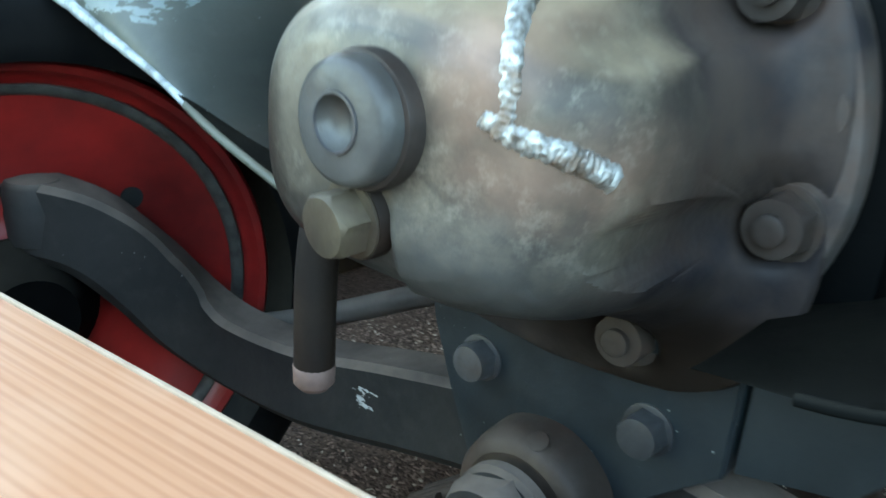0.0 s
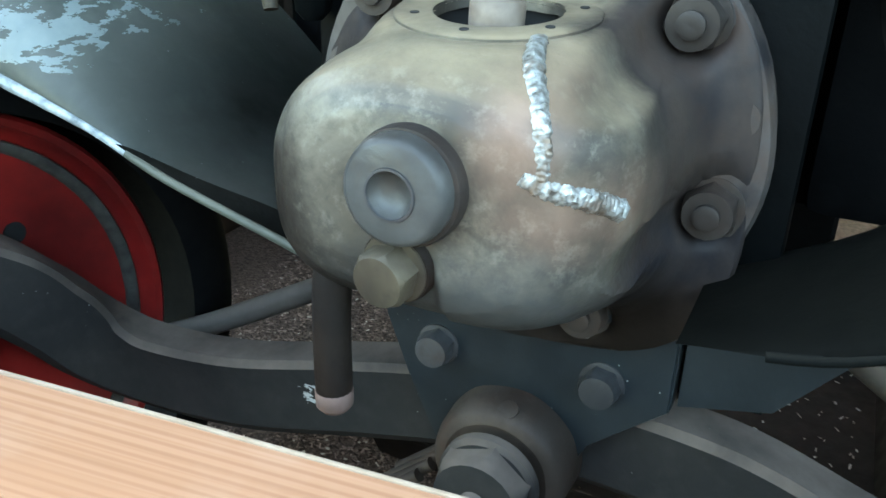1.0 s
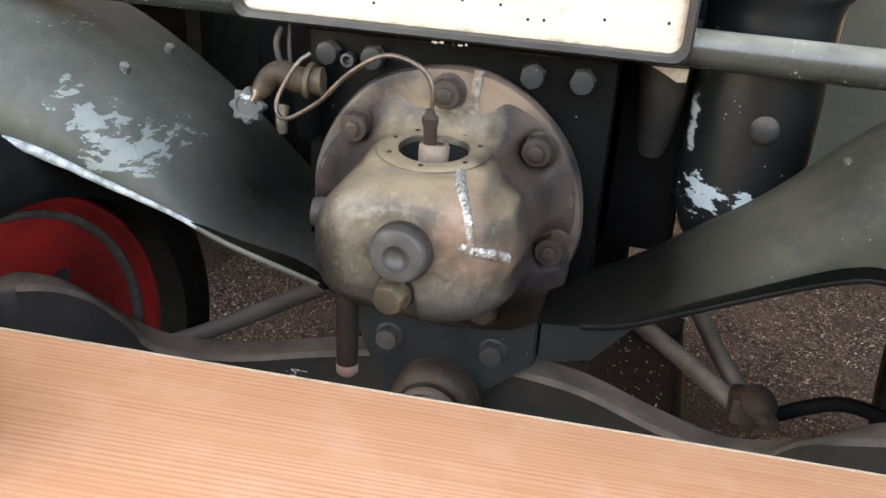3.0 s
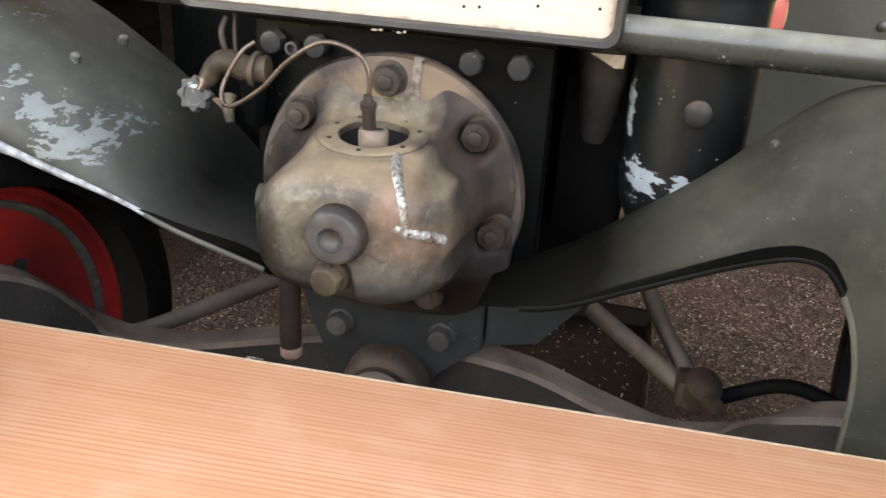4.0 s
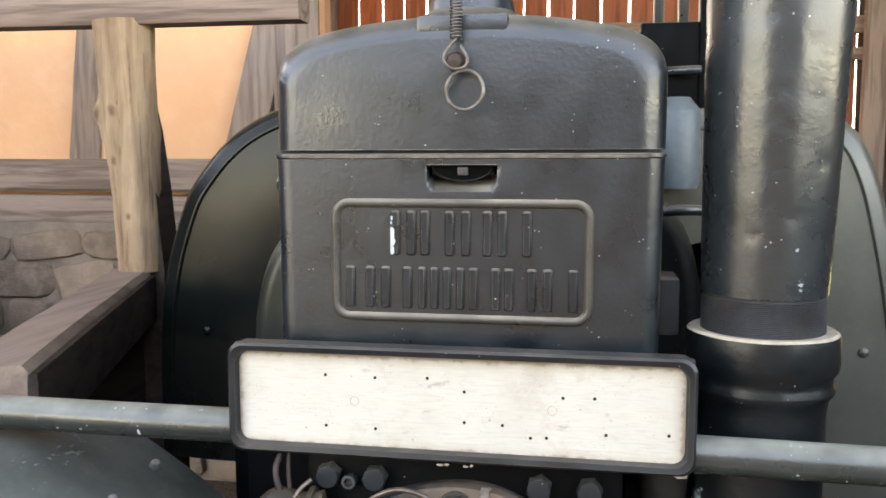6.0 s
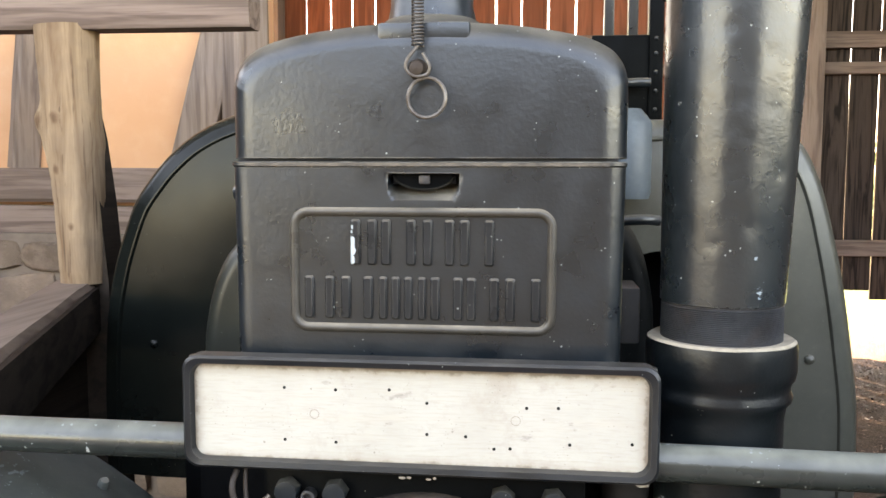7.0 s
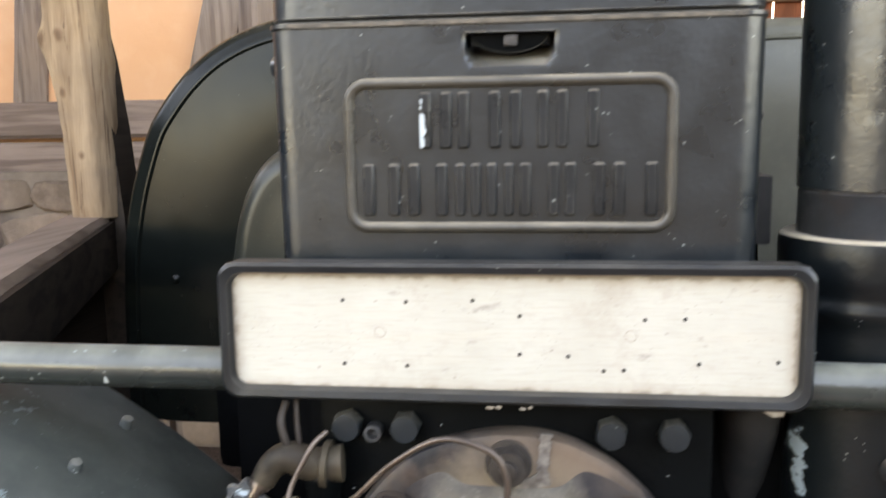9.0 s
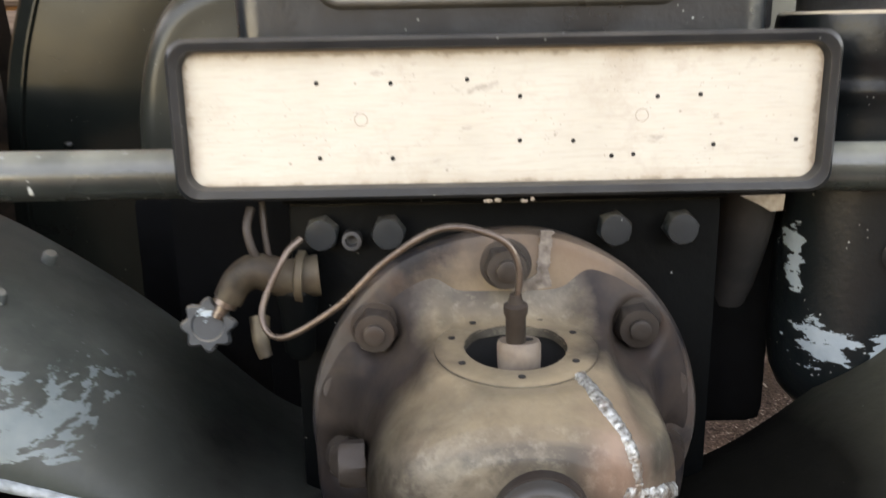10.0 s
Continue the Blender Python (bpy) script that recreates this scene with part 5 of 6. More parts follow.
def pad_z(q, lift):
    dy = q - OC.y
    return 0.626 + 0.10 * dy + 28 * max(0.0, dy - 0.035) ** 2 + lift - 0.008 * max(0.0, (q + 0.03) / 0.033)


bm = rings([[Vector((p, q, pad_z(q, -0.03))) for p, q in pad], [Vector((p, q, pad_z(q, 0.0012))) for p, q in pad], [Vector((OC.x + (p - OC.x) * 0.98, OC.y + (q - OC.y) * 0.98, pad_z(q, 0.0022))) for p, q in pad], [Vector((p, q, pad_z(q, 0.0022))) for p, q in about_opening(0.056)], [Vector((p, q, pad_z(q, 0.0022))) for p, q in about_opening(0.0432)], [Vector((p, q, pad_z(q, 0.0014))) for p, q in about_opening(0.0415)], [Vector((p, q, pad_z(q, -0.006))) for p, q in about_opening(0.0408)]], True, False, False)
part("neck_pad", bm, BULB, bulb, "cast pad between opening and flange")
# nozzle standing in it
nozzle = part("nozzle", turned([(-0.03, 0.016), (-0.004, 0.0175), (0.006, 0.0175), (0.009, 0.016), (0.0095, 0.009), (0.004, 0.008)], (0.009, -0.066, 0.626), (0, 0.1, 1), 32), CUP, bulb, "rusty nozzle cup")
part("nozzle_pipe", turned([(0, 0.0078), (0.026, 0.008), (0.03, 0.0095), (0.036, 0.0095), (0.038, 0.006), (0.045, 0.0045)], (0.006, -0.072, 0.632), (-0.02, -0.1, 1), 20), RUSTY, nozzle, "rusty union")
part("nozzle_hole", turned([(0, 0.0045), (0.0006, 0.0045), (0.0008, 0.001)], (0.016, -0.066, 0.6355), (0, 0.1, 1), 14), BLACKHOLE, nozzle)
loop_pts = [(-0.170, 0.0, 0.705), (-0.183, -0.012, 0.692), (-0.201, -0.03, 0.65), (-0.183, -0.048, 0.634), (-0.135, -0.06, 0.663), (-0.095, -0.068, 0.702), (-0.05, -0.073, 0.729), (-0.008, -0.078, 0.722), (0.007, -0.079, 0.700), (0.006, -0.077, 0.668)]
part("oil_pipe", tube(loop_pts, 0.0028, 12, 10), COPPER, tractor, "thin bent oil pipe")

# plug, drain bolt, weld, nuts
part("plug_seat", turned([(-0.03, 0.0338), (0.004, 0.0335), (0.007, 0.0325), (0.008, 0.028)], (0.013, -0.188, 0.554), (0, -1, 0.02), 44), NUT, bulb, "brown plug seat")
plug = part("plug", turned([(0.0, 0.031), (0.022, 0.031), (0.0275, 0.0292), (0.0295, 0.026), (0.0305, 0.0135), (0.0295, 0.0128), (0.0265, 0.0118), (0.023, 0.008), (0.022, 0.0005)], (0.012, -0.178, 0.554), (0, -1, 0.02), 56), DULL, bulb, "round steel plug with a dimple")
part("dimple_ring", turned([(0, 0.0148), (0.0012, 0.0145), (0.0014, 0.0132), (0.0, 0.0128)], Vector((0.012, -0.178, 0.554)) + Vector((0, -1, 0.02)).normalized() * 0.0303, (0, -1, 0.02), 40, None, False, False), BOLT, plug)
o = Vector((0.007, -0.172, 0.505))
part("drain_seat", turned([(-0.03, 0.0225), (0.013, 0.0222), (0.0175, 0.0215), (0.018, 0.015)], o, (-0.08, -1, -0.08), 36), DRAIN, bulb, "dark brown drain boss")
part("drain_bolt", turned([(0.011, 0.0205), (0.019, 0.0205), (0.0195, 0.018)], o, (-0.08, -1, -0.08), 32, hexhead(o + Vector((-0.08, -1, -0.08)).normalized() * 0.019, (-0.08, -1, -0.08), 0.0305, 0.018, 0.25, 0.08)), BRASSY, bulb, "brassy hexagonal drain bolt")


def weld(points, r, seed, name_label, material=WELD):
    """A rippled, uneven run of weld metal."""
    rnd = random.Random(seed)
    ripple = [rnd.uniform(0.78, 1.18) for _ in range(400)]
    bm = tube(points, lambda t: r * (0.97 + 0.03 * ripple[int(t * 60)]) * (0.98 + 0.025 * math.sin(t * 150)), 16, 26)
    for v in bm.verts:
        v.co += Vector((noise.noise(v.co * 260), noise.noise(v.co * 260 + Vector((9, 0, 0))), noise.noise(v.co * 260 + Vector((0, 7, 0))))) * r * 0.2
    return part("weld_bead", bm, material, bulb, name_label)


def on_bulb(px, pz, lift=0.0):
    """The place on the bulb's front that lies ahead of x and z."""
    best = None
    for i in range(200):
        d = 0.207 * i / 199
        rx, zt, zb, e = lerp(sec, d)
        cz, rz = (zt + zb) / 2, (zt - zb) / 2
        e = e * (1.3 if px > FC.x else 0.95) if pz > cz else 3.4
        if abs((px - FC.x + 0.003) / (rx + cheek(d, px - FC.x))) ** e + abs((pz - cz) / rz) ** e <= 1:
            best = d
    best = best if best is not None else 0.0
    return (px, FC.y - best - 0.01 - lift, pz)


weld([(0.051, -0.106, 0.6185), on_bulb(0.06, 0.614, -0.0048), on_bulb(0.072, 0.598, -0.0052), on_bulb(0.078, 0.582, -0.0052), on_bulb(0.079, 0.562, -0.0052)], 0.0064, 1, "bright lumpy weld bead")
weld([on_bulb(0.070, 0.566, -0.0052), on_bulb(0.083, 0.559, -0.0052), on_bulb(0.096, 0.5545, -0.0052), on_bulb(0.106, 0.549, -0.0052), on_bulb(0.114, 0.542, -0.0062)], 0.0072, 2, "bright lumpy weld bead")
smear = []
for i in range(33):
    k = i / 32
    smear.append((0.039 - 0.004 * k + 0.002 * noise.noise(Vector((k * 14, 1, 0))), 0.0052 + 0.0018 * noise.noise(Vector((k * 17, 5, 0))) + 0.012 * max(0.0, k - 0.72), 0.707 - 0.05 * k))
rim = [(p + w, q) for p, w, q in smear] + [(0.03, 0.6545), (0.014, 0.6525), (0.006, 0.656), (0.016, 0.661), (0.026, 0.6655)] + [(p - w, q) for p, w, q in reversed(smear[:26])]
part("weld_bead", rings([[Vector((p, 0.0085, q)) for p, q in rim], [Vector((p, 0.0042, q)) for p, q in rim]]), WELD_DULL, bulb, "dull flat weld run on the flange")
for k in range(7):
    t = radians(90 + 360 / 7 * k)
    p = FC + Vector((0.1455 * math.cos(t), -0.0235, 0.1455 * math.sin(t)))
    bolt(bulb, p, (0, -1, 0), 0.034, 0.02, NUT, 0.2 + k * 0.7, True, "flange_nut", 0.006, "rusty flange nut on its stud")
for k, (r, zz) in enumerate(((0.152, 12), (0.152, 168))):
    t = radians(zz)
    p = FC + Vector((r * math.cos(t), -0.018, r * math.sin(t)))
    part("lug", turned([(0, 0.016), (0.008, 0.014), (0.0085, 0.008), (0.002, 0.006), (0.001, 0.0005)], p, (0, -1, 0), 22), FLANGE, bulb, "cast lug with a hole")
part("side_plug", hexhead((-0.118, -0.06, 0.527), (-1, -0.1, 0), 0.036, 0.022, 0.3), NUT, bulb, "brown hexagonal side plug")
part("cast_pad", grid(lambda u, v: Vector(on_bulb(0.068 + 0.03 * u, 0.452 + 0.045 * v, 0.004 * min(1.0, 6 * u * (1 - u)) * min(1.0, 6 * v * (1 - v)))), 14, 14, 0), BULB, bulb, "low cast pad")
part("drain_pipe", tube([(-0.085, -0.09, 0.53), (-0.066, -0.135, 0.505), (-0.06, -0.15, 0.48), (-0.059, -0.156, 0.44), (-0.058, -0.157, 0.384)], 0.0128, 20, 8), DRAIN, bulb, "hanging drain pipe")
part("pipe_end", turned([(0, 0.0128), (0.001, 0.0132), (0.012, 0.0128), (0.0165, 0.009), (0.018, 0.002)], (-0.058, -0.157, 0.385), (0.02, -0.0, -1), 22), simple("pinkish_primer", (0.15, 0.092, 0.075), (0.10, 0.062, 0.05), 60, 0.7), bulb, "pinkish primed pipe end")

# valve group
valve = part("valve_body", tube([(-0.158, 0.012, 0.669), (-0.185, 0.008, 0.668), (-0.21, 0.004, 0.676), (-0.226, 0.002, 0.668), (-0.236, -0.001, 0.652)], lambda t: 0.0185 - 0.006 * t, 20, 8), BRASSY, tractor, "dirty brass valve body")
part("valve_flange", turned([(0, 0.024), (0.006, 0.024), (0.008, 0.02)], (-0.17, 0.011, 0.667), (-1, 0, 0.05), 30), BRASSY, valve)
part("spindle", turned([(0, 0.0105), (0.006, 0.0105), (0.007, 0.0065), (0.018, 0.006)], (-0.236, -0.002, 0.653), (-0.5, -0.2, -0.85), 20), COPPER, valve, "valve spindle")
star = []
for d, k in ((-0.006, 0.86), (-0.004, 1.0), (0.004, 1.0), (0.007, 0.9), (0.0072, 0.66), (0.005, 0.6), (0.005, 0.05)):
    a, b, c = basis((0.1, -1, 0.22))
    o = Vector((-0.253, -0.004, 0.631))
    star.append([o + a * d + (b * math.cos(2 * math.pi * i / 64) + c * math.sin(2 * math.pi * i / 64)) * (0.0215 + (0.0026 * math.cos(8 * 2 * math.pi * i / 64) if k > 0.7 else 0)) * k for i in range(64)])
part("hand_wheel", rings(star), paint("flaked_knob_paint", (0.036, 0.042, 0.046), (0.014, 0.017, 0.019), chips=0.01, cast=0.4, patches=[((-0.253, -0.004, 0.642), (0.03, 0.03, 0.014), 0.8, 110), ((-0.253, -0.004, 0.612), (0.03, 0.03, 0.008), 0.8, 110)], patch_color=(0.36, 0.42, 0.44)), valve, "flaked star hand wheel")
part("drip_pipe", tube([(-0.213, 0.012, 0.73), (-0.216, 0.004, 0.715), (-0.213, 0.0, 0.70), (-0.208, 0.002, 0.684)], 0.0038, 10, 6), NUT, valve, "thin bent pipe")
part("drip_pipe", tube([(-0.205, 0.02, 0.735), (-0.203, 0.012, 0.71), (-0.199, 0.006, 0.684)], 0.0028, 8, 6), NUT, valve, "thin bent pipe")
part("filter_cup", turned([(-0.045, 0.008), (-0.038, 0.014), (0.0, 0.0165), (0.016, 0.019), (0.02, 0.019), (0.03, 0.012)], (-0.178, 0.012, 0.638), (0, 0, 1), 26, None, True, True, 0, 0.12), CARRIER, valve, "brown filter cup")
part("drain_cock", tube([(-0.212, 0.01, 0.632), (-0.21, 0.0, 0.614), (-0.206, -0.004, 0.600)], lambda t: 0.009 - 0.003 * t, 12, 5), BRASSY, valve, "yellow brass cock")

# lower bracket, spindle and big nut
poly = [(-0.1261, 0.4528), (-0.1214, 0.3687), (-0.1158, 0.3406), (-0.0934, 0.2845), (-0.0672, 0.2284), (-0.0279, 0.191), (0.0469, 0.191), (0.0768, 0.2621), (0.1124, 0.2939), (0.1385, 0.3163), (0.1385, 0.4528)]
low = part("axle_bracket", rings([[Vector((p, 0.0335, q)) for p, q in poly], [Vector((p, 0.023, q)) for p, q in poly], [Vector((p * 0.99, 0.021, 0.33 + (q - 0.33) * 0.99)) for p, q in poly]]), BLUE, tractor, "blue-grey axle bracket with bolts")
part("bracket_roll", tube([(-0.0373, 0.0143, 0.3967), (0.0469, 0.0124, 0.3967), (0.1348, 0.0152, 0.4042)], 0.011, 16, 6), BLUE, low, "rolled bracket edge")
part("bracket_side", slab(0.1339, 0.1399, 0.0227, 0.12, 0.3182, 0.4528, 0.002), BLUE, low)
for bx, bz, t in ((-0.0634, 0.3238, 0.5), (0.0834, 0.3285, 0.9)):
    bolt(low, (bx, 0.021, bz), (0, -1, 0.0), 0.029, 0.019, BOLT, t, True, "bolt", 0, "hexagonal bolt head")
sp = Vector((0.0095, 0.0218, 0.2378))
sleeve = part("pivot_sleeve", turned([(-0.01, 0.063), (0.02, 0.062), (0.033, 0.059), (0.038, 0.055), (0.04, 0.047), (0.038, 0.043), (0.038, 0.028)], sp, (0, -1, 0), 52, None, True, True, 0, 0.02), RUSTY, low, "grimy round pivot sleeve")
part("retaining_ring", turned([(0.047, 0.044), (0.056, 0.044), (0.06, 0.04), (0.06, 0.034)], sp, (0, -1, 0), 44, None, False, False), GRIME, sleeve)
part("pivot_nut", turned([(0.05, 0.012), (0.094, 0.012), (0.096, 0.009)], sp, (0, -1, 0), 24, hexhead(sp + Vector((0, -0.05, 0)), (0, -1, 0), 0.073, 0.034, 0.35, 0.2)), GRIME, sleeve, "big grimy pivot nut")
part("grease_nut", hexhead((0.0151, -0.0016, 0.2873), (0.0, -0.5, 0.86), 0.017, 0.013, 0.2), RUSTY, sleeve, "small grease nut")
for i in range(4):
    part("leaf", tube([(-0.0373 - 0.0075 * i, 0.0124 - 0.011 * i, 0.2331 - 0.0075 * i), (-0.0934 - 0.0075 * i, 0.0049 - 0.011 * i, 0.1873 - 0.0075 * i)], 0.0065, 10, 4), RUSTY, low, "rusty leaf end")
gus = [(0.1435, 0.3215), (0.2124, 0.3378), (0.2638, 0.4005), (0.28, 0.425), (0.235, 0.44), (0.1435, 0.41)]
part("gusset", rings([[Vector((p, 0.0352, q)) for p, q in gus], [Vector((p, 0.0274, q)) for p, q in gus]]), BLUE, low, "dark sheet gusset")
# added backing, paints the shadow in the gap beside the gusset
part("gusset_rib", slab(0.1404, 0.2059, 0.0386, 0.0461, 0.3266, 0.42, 0.001), DARK, low, "dark backing painted as shade in the gap by the gusset")
gusl = [(-0.1279, 0.3687), (-0.1495, 0.4061), (-0.178, 0.437), (-0.1279, 0.43)]
part("gusset", rings([[Vector((p, 0.0352, q)) for p, q in gusl], [Vector((p, 0.0274, q)) for p, q in gusl]]), SHEET, low, "dark sheet gusset")

# front fenders
CROWN = {1: [(0.15, 0.443), (0.237, 0.485), (0.321, 0.548), (0.40, 0.612), (0.46, 0.672), (0.51, 0.712), (0.56, 0.728), (0.62, 0.722), (0.69, 0.68), (0.735, 0.60), (0.75, 0.48), (0.75, 0.36)], -1: [(0.10, 0.415), (0.17, 0.450), (0.242, 0.484), (0.326, 0.560), (0.419, 0.634), (0.52, 0.698), (0.60, 0.728), (0.68, 0.735), (0.74, 0.722), (0.80, 0.68), (0.84, 0.60), (0.85, 0.48), (0.85, 0.36)]}
EDGE = {1: [(0.15, 0.449), (0.238, 0.462), (0.322, 0.500), (0.40, 0.537), (0.448, 0.557), (0.485, 0.566), (0.516, 0.557), (0.545, 0.513), (0.562, 0.463), (0.57, 0.41), (0.572, 0.35), (0.572, 0.29)], -1: [(0.10, 0.442), (0.135, 0.453), (0.241, 0.482), (0.315, 0.511), (0.403, 0.537), (0.501, 0.565), (0.574, 0.575), (0.62, 0.565), (0.655, 0.535), (0.675, 0.48), (0.685, 0.41), (0.688, 0.35), (0.688, 0.29)]}


def smooth_line(table, n):
    line = curve_points([(a, 0, b) for a, b in table], 12)
    return [line[round(i * (len(line) - 1) / n)] for i in range(n + 1)]


NF = 72
LIP = paint("black_oily_lip", (0.0045, 0.005, 0.0047), (0.0025, 0.003, 0.0028), dust_amount=0.05, rough=0.8, chips=0.002, spec=0.03)


def fender(side, back, label):
    crown, lip = smooth_line(CROWN[side], NF), smooth_line(EDGE[side], NF)

    def f(u, v):
        i = min(int(u * NF), NF - 1)
        c, e = crown[i].lerp(crown[i + 1], u * NF - i), lip[i].lerp(lip[i + 1], u * NF - i)
        if v < 0.3:
            k = v / 0.3
            return Vector((side * c.x, back + (0.02 - back) * k, c.z - 0.012 * (1 - k) ** 2))
        a = (v - 0.3) / 0.7 * math.pi / 2
        k = 1 - math.cos(a)
        return Vector((side * (c.x + (e.x - c.x) * k), 0.02 - 0.12 * math.sin(a), c.z + (e.z - c.z) * k))

    ob = part("front_fender", grid(f, NF, 30, 0.004), SHEET if side < 0 else SHEET_R, tractor, label)
    cut = 15 if side < 0 else 43
    part("rolled_edge", tube([Vector((side * q.x, -0.1, q.z)) for q in lip[cut:]], (lambda t: 0.003 + 0.0035 * min(1.0, 4 * t)) if side < 0 else 0.0032, 14, 0, None, 1.0, 0.3 if side < 0 else 0.0), WEAR if side < 0 else SHEET_R, ob, "worn rolled edge" if side < 0 else "rolled edge")
    part("rolled_edge", tube([Vector((side * q.x, -0.1, q.z)) for q in lip[4:cut + 1]], 0.0035, 12, 0), SHEET_R if side < 0 else LIP, ob, "dull dark rolled edge")

    # dark strip laid on the sheet, paints the shade under its lip
    def shade_strip(a, b):
        if side < 0:
            i = 1.5 + 14.5 * a
            v0 = 0.995 - 0.42 * math.sin(math.pi / 2 * min(1.0, 1.25 * (1 - a))) ** 0.8
        else:
            i = 6 + 37 * a
            v0 = 0.88 + 0.1 * a
        vv = v0 + (1 - v0) * b
        return f(i / NF, vv) + Vector((0.0, -0.002, 0.001 if side < 0 else 0.0022 * (1 - vv) - 0.0002))

    part("turned_lip", grid(shade_strip, 46, 10, 0.0005), LIP, ob, "dark strip painted as the shade under the lip")
    return ob


STUDP = paint("chipped_rivet_paint", (0.07, 0.08, 0.076), (0.02, 0.025, 0.025), chips=0.02)
fl = fender(-1, 0.2, "grey-green front fender with flaked paint")
fr = fender(1, 0.07, "dusty olive front fender")
for p in ((-0.449, 0.137, 0.655), (-0.442, 0.016, 0.652)):
    part("rivet_tip", turned([(-0.006, 0.0078), (0.005, 0.0072), (0.008, 0.0055), (0.0085, 0.001)], p, (0.45, -0.25, 0.85), 14), STUDP, fl, "bare rivet tip")
part("rivet_tip", turned([(-0.01, 0.006), (0.008, 0.0055), (0.011, 0.003)], (0.452, -0.01, 0.655), (-0.5, -0.4, 0.8), 12), SHEET_R, fr)

# front axle
AXL = [(-0.64, -0.095, 0.318), (-0.595, -0.075, 0.322), (-0.5618, -0.0343, 0.3004), (-0.5347, 0.0124, 0.2481), (-0.5001, 0.0498, 0.1929), (-0.4365, 0.0685, 0.1714), (-0.3149, 0.0685, 0.1854), (-0.1719, 0.0685, 0.2247), (-0.056, 0.0685, 0.2518), (0.0656, 0.0685, 0.2583), (0.1563, 0.0685, 0.2537), (0.2152, 0.0685, 0.2425), (0.2994, 0.0685, 0.2135), (0.4022, 0.0638, 0.191), (0.4864, 0.0498, 0.2144), (0.5415, -0.0156, 0.2948), (0.5939, -0.0437, 0.3313), (0.6547, -0.0624, 0.3313)]
line = curve_points(AXL, 8)
loops = []
for i, q in enumerate(line):
    d = (line[min(i + 1, len(line) - 1)] - line[max(i - 1, 0)]).normalized()
    side = Vector((0, 0, 1)).cross(d).normalized()
    upv = d.cross(side)
    h = 0.064 + 0.0056 * abs(q.x)
    loop = []
    for sy, sz in ((-0.7, -1), (0.7, -1), (1, -0.8), (0.85, 0), (1, 0.8), (0.75, 1), (-0.75, 1), (-1, 0.8), (-0.85, 0), (-1, -0.8)):
        loop.append(q + side * sy * 0.029 + upv * (sz * h / 2 if sz > 0 else sz * h * 0.85))
    loops.append(loop)
axle = part("front_axle", rings(loops), GRIME, tractor, "dusty forged front axle beam")
part("kingpin_boss", turned([(-0.045, 0.02), (-0.04, 0.03), (0.024, 0.031), (0.03, 0.027), (0.033, 0.01)], (-0.603, -0.085, 0.325), (0, 0, 1), 28), GRIME, axle, "grimy kingpin boss")
part("kingpin_boss", turned([(-0.06, 0.028), (-0.05, 0.034), (0.05, 0.034), (0.06, 0.028)], (0.6453, -0.0624, 0.3313), (0, 0, 1), 28), GRIME, axle, "grimy kingpin boss")
part("drag_link", tube([(-0.4954, 0.134, 0.1518), (-0.4178, 0.162, 0.1835), (-0.2757, 0.2181, 0.2509), (-0.1214, 0.2742, 0.3266)], 0.0145, 16, 6), ROD, tractor, "dusty round drag link")

# steering rods on the other side
joint = part("rod_joint", turned([(-0.03, 0.012), (-0.024, 0.024), (0.0, 0.03), (0.018, 0.027), (0.026, 0.015)], (0.437, 0.105, 0.267), (0.3, -0.5, 0.8), 26), RUSTY, tractor, "grimy rod joint")
part("rod", tube([(0.43, 0.115, 0.25), (0.355, 0.18, 0.268), (0.27, 0.25, 0.288)], 0.0145, 16, 6), ROD, joint, "dusty steering rod")
part("rod", tube([(0.425, 0.13, 0.268), (0.39, 0.24, 0.272), (0.35, 0.34, 0.30)], 0.0135, 16, 6), ROD, joint, "dusty steering rod")
part("joint_block", slab(0.405, 0.452, 0.085, 0.135, 0.243, 0.285, 0.010), RUSTY, joint, "lumpy greasy block")
part("joint_bolt", hexhead((0.45, 0.08, 0.265), (0.5, -0.8, 0.2), 0.022, 0.02, 0.2), RUSTY, joint)
part("brake_hose", tube([(0.45, 0.105, 0.25), (0.502, 0.12, 0.27), (0.544, 0.12, 0.287), (0.586, 0.11, 0.289), (0.64, 0.08, 0.28)], 0.0105, 14, 8), RUBBER, joint, "black bent hose")


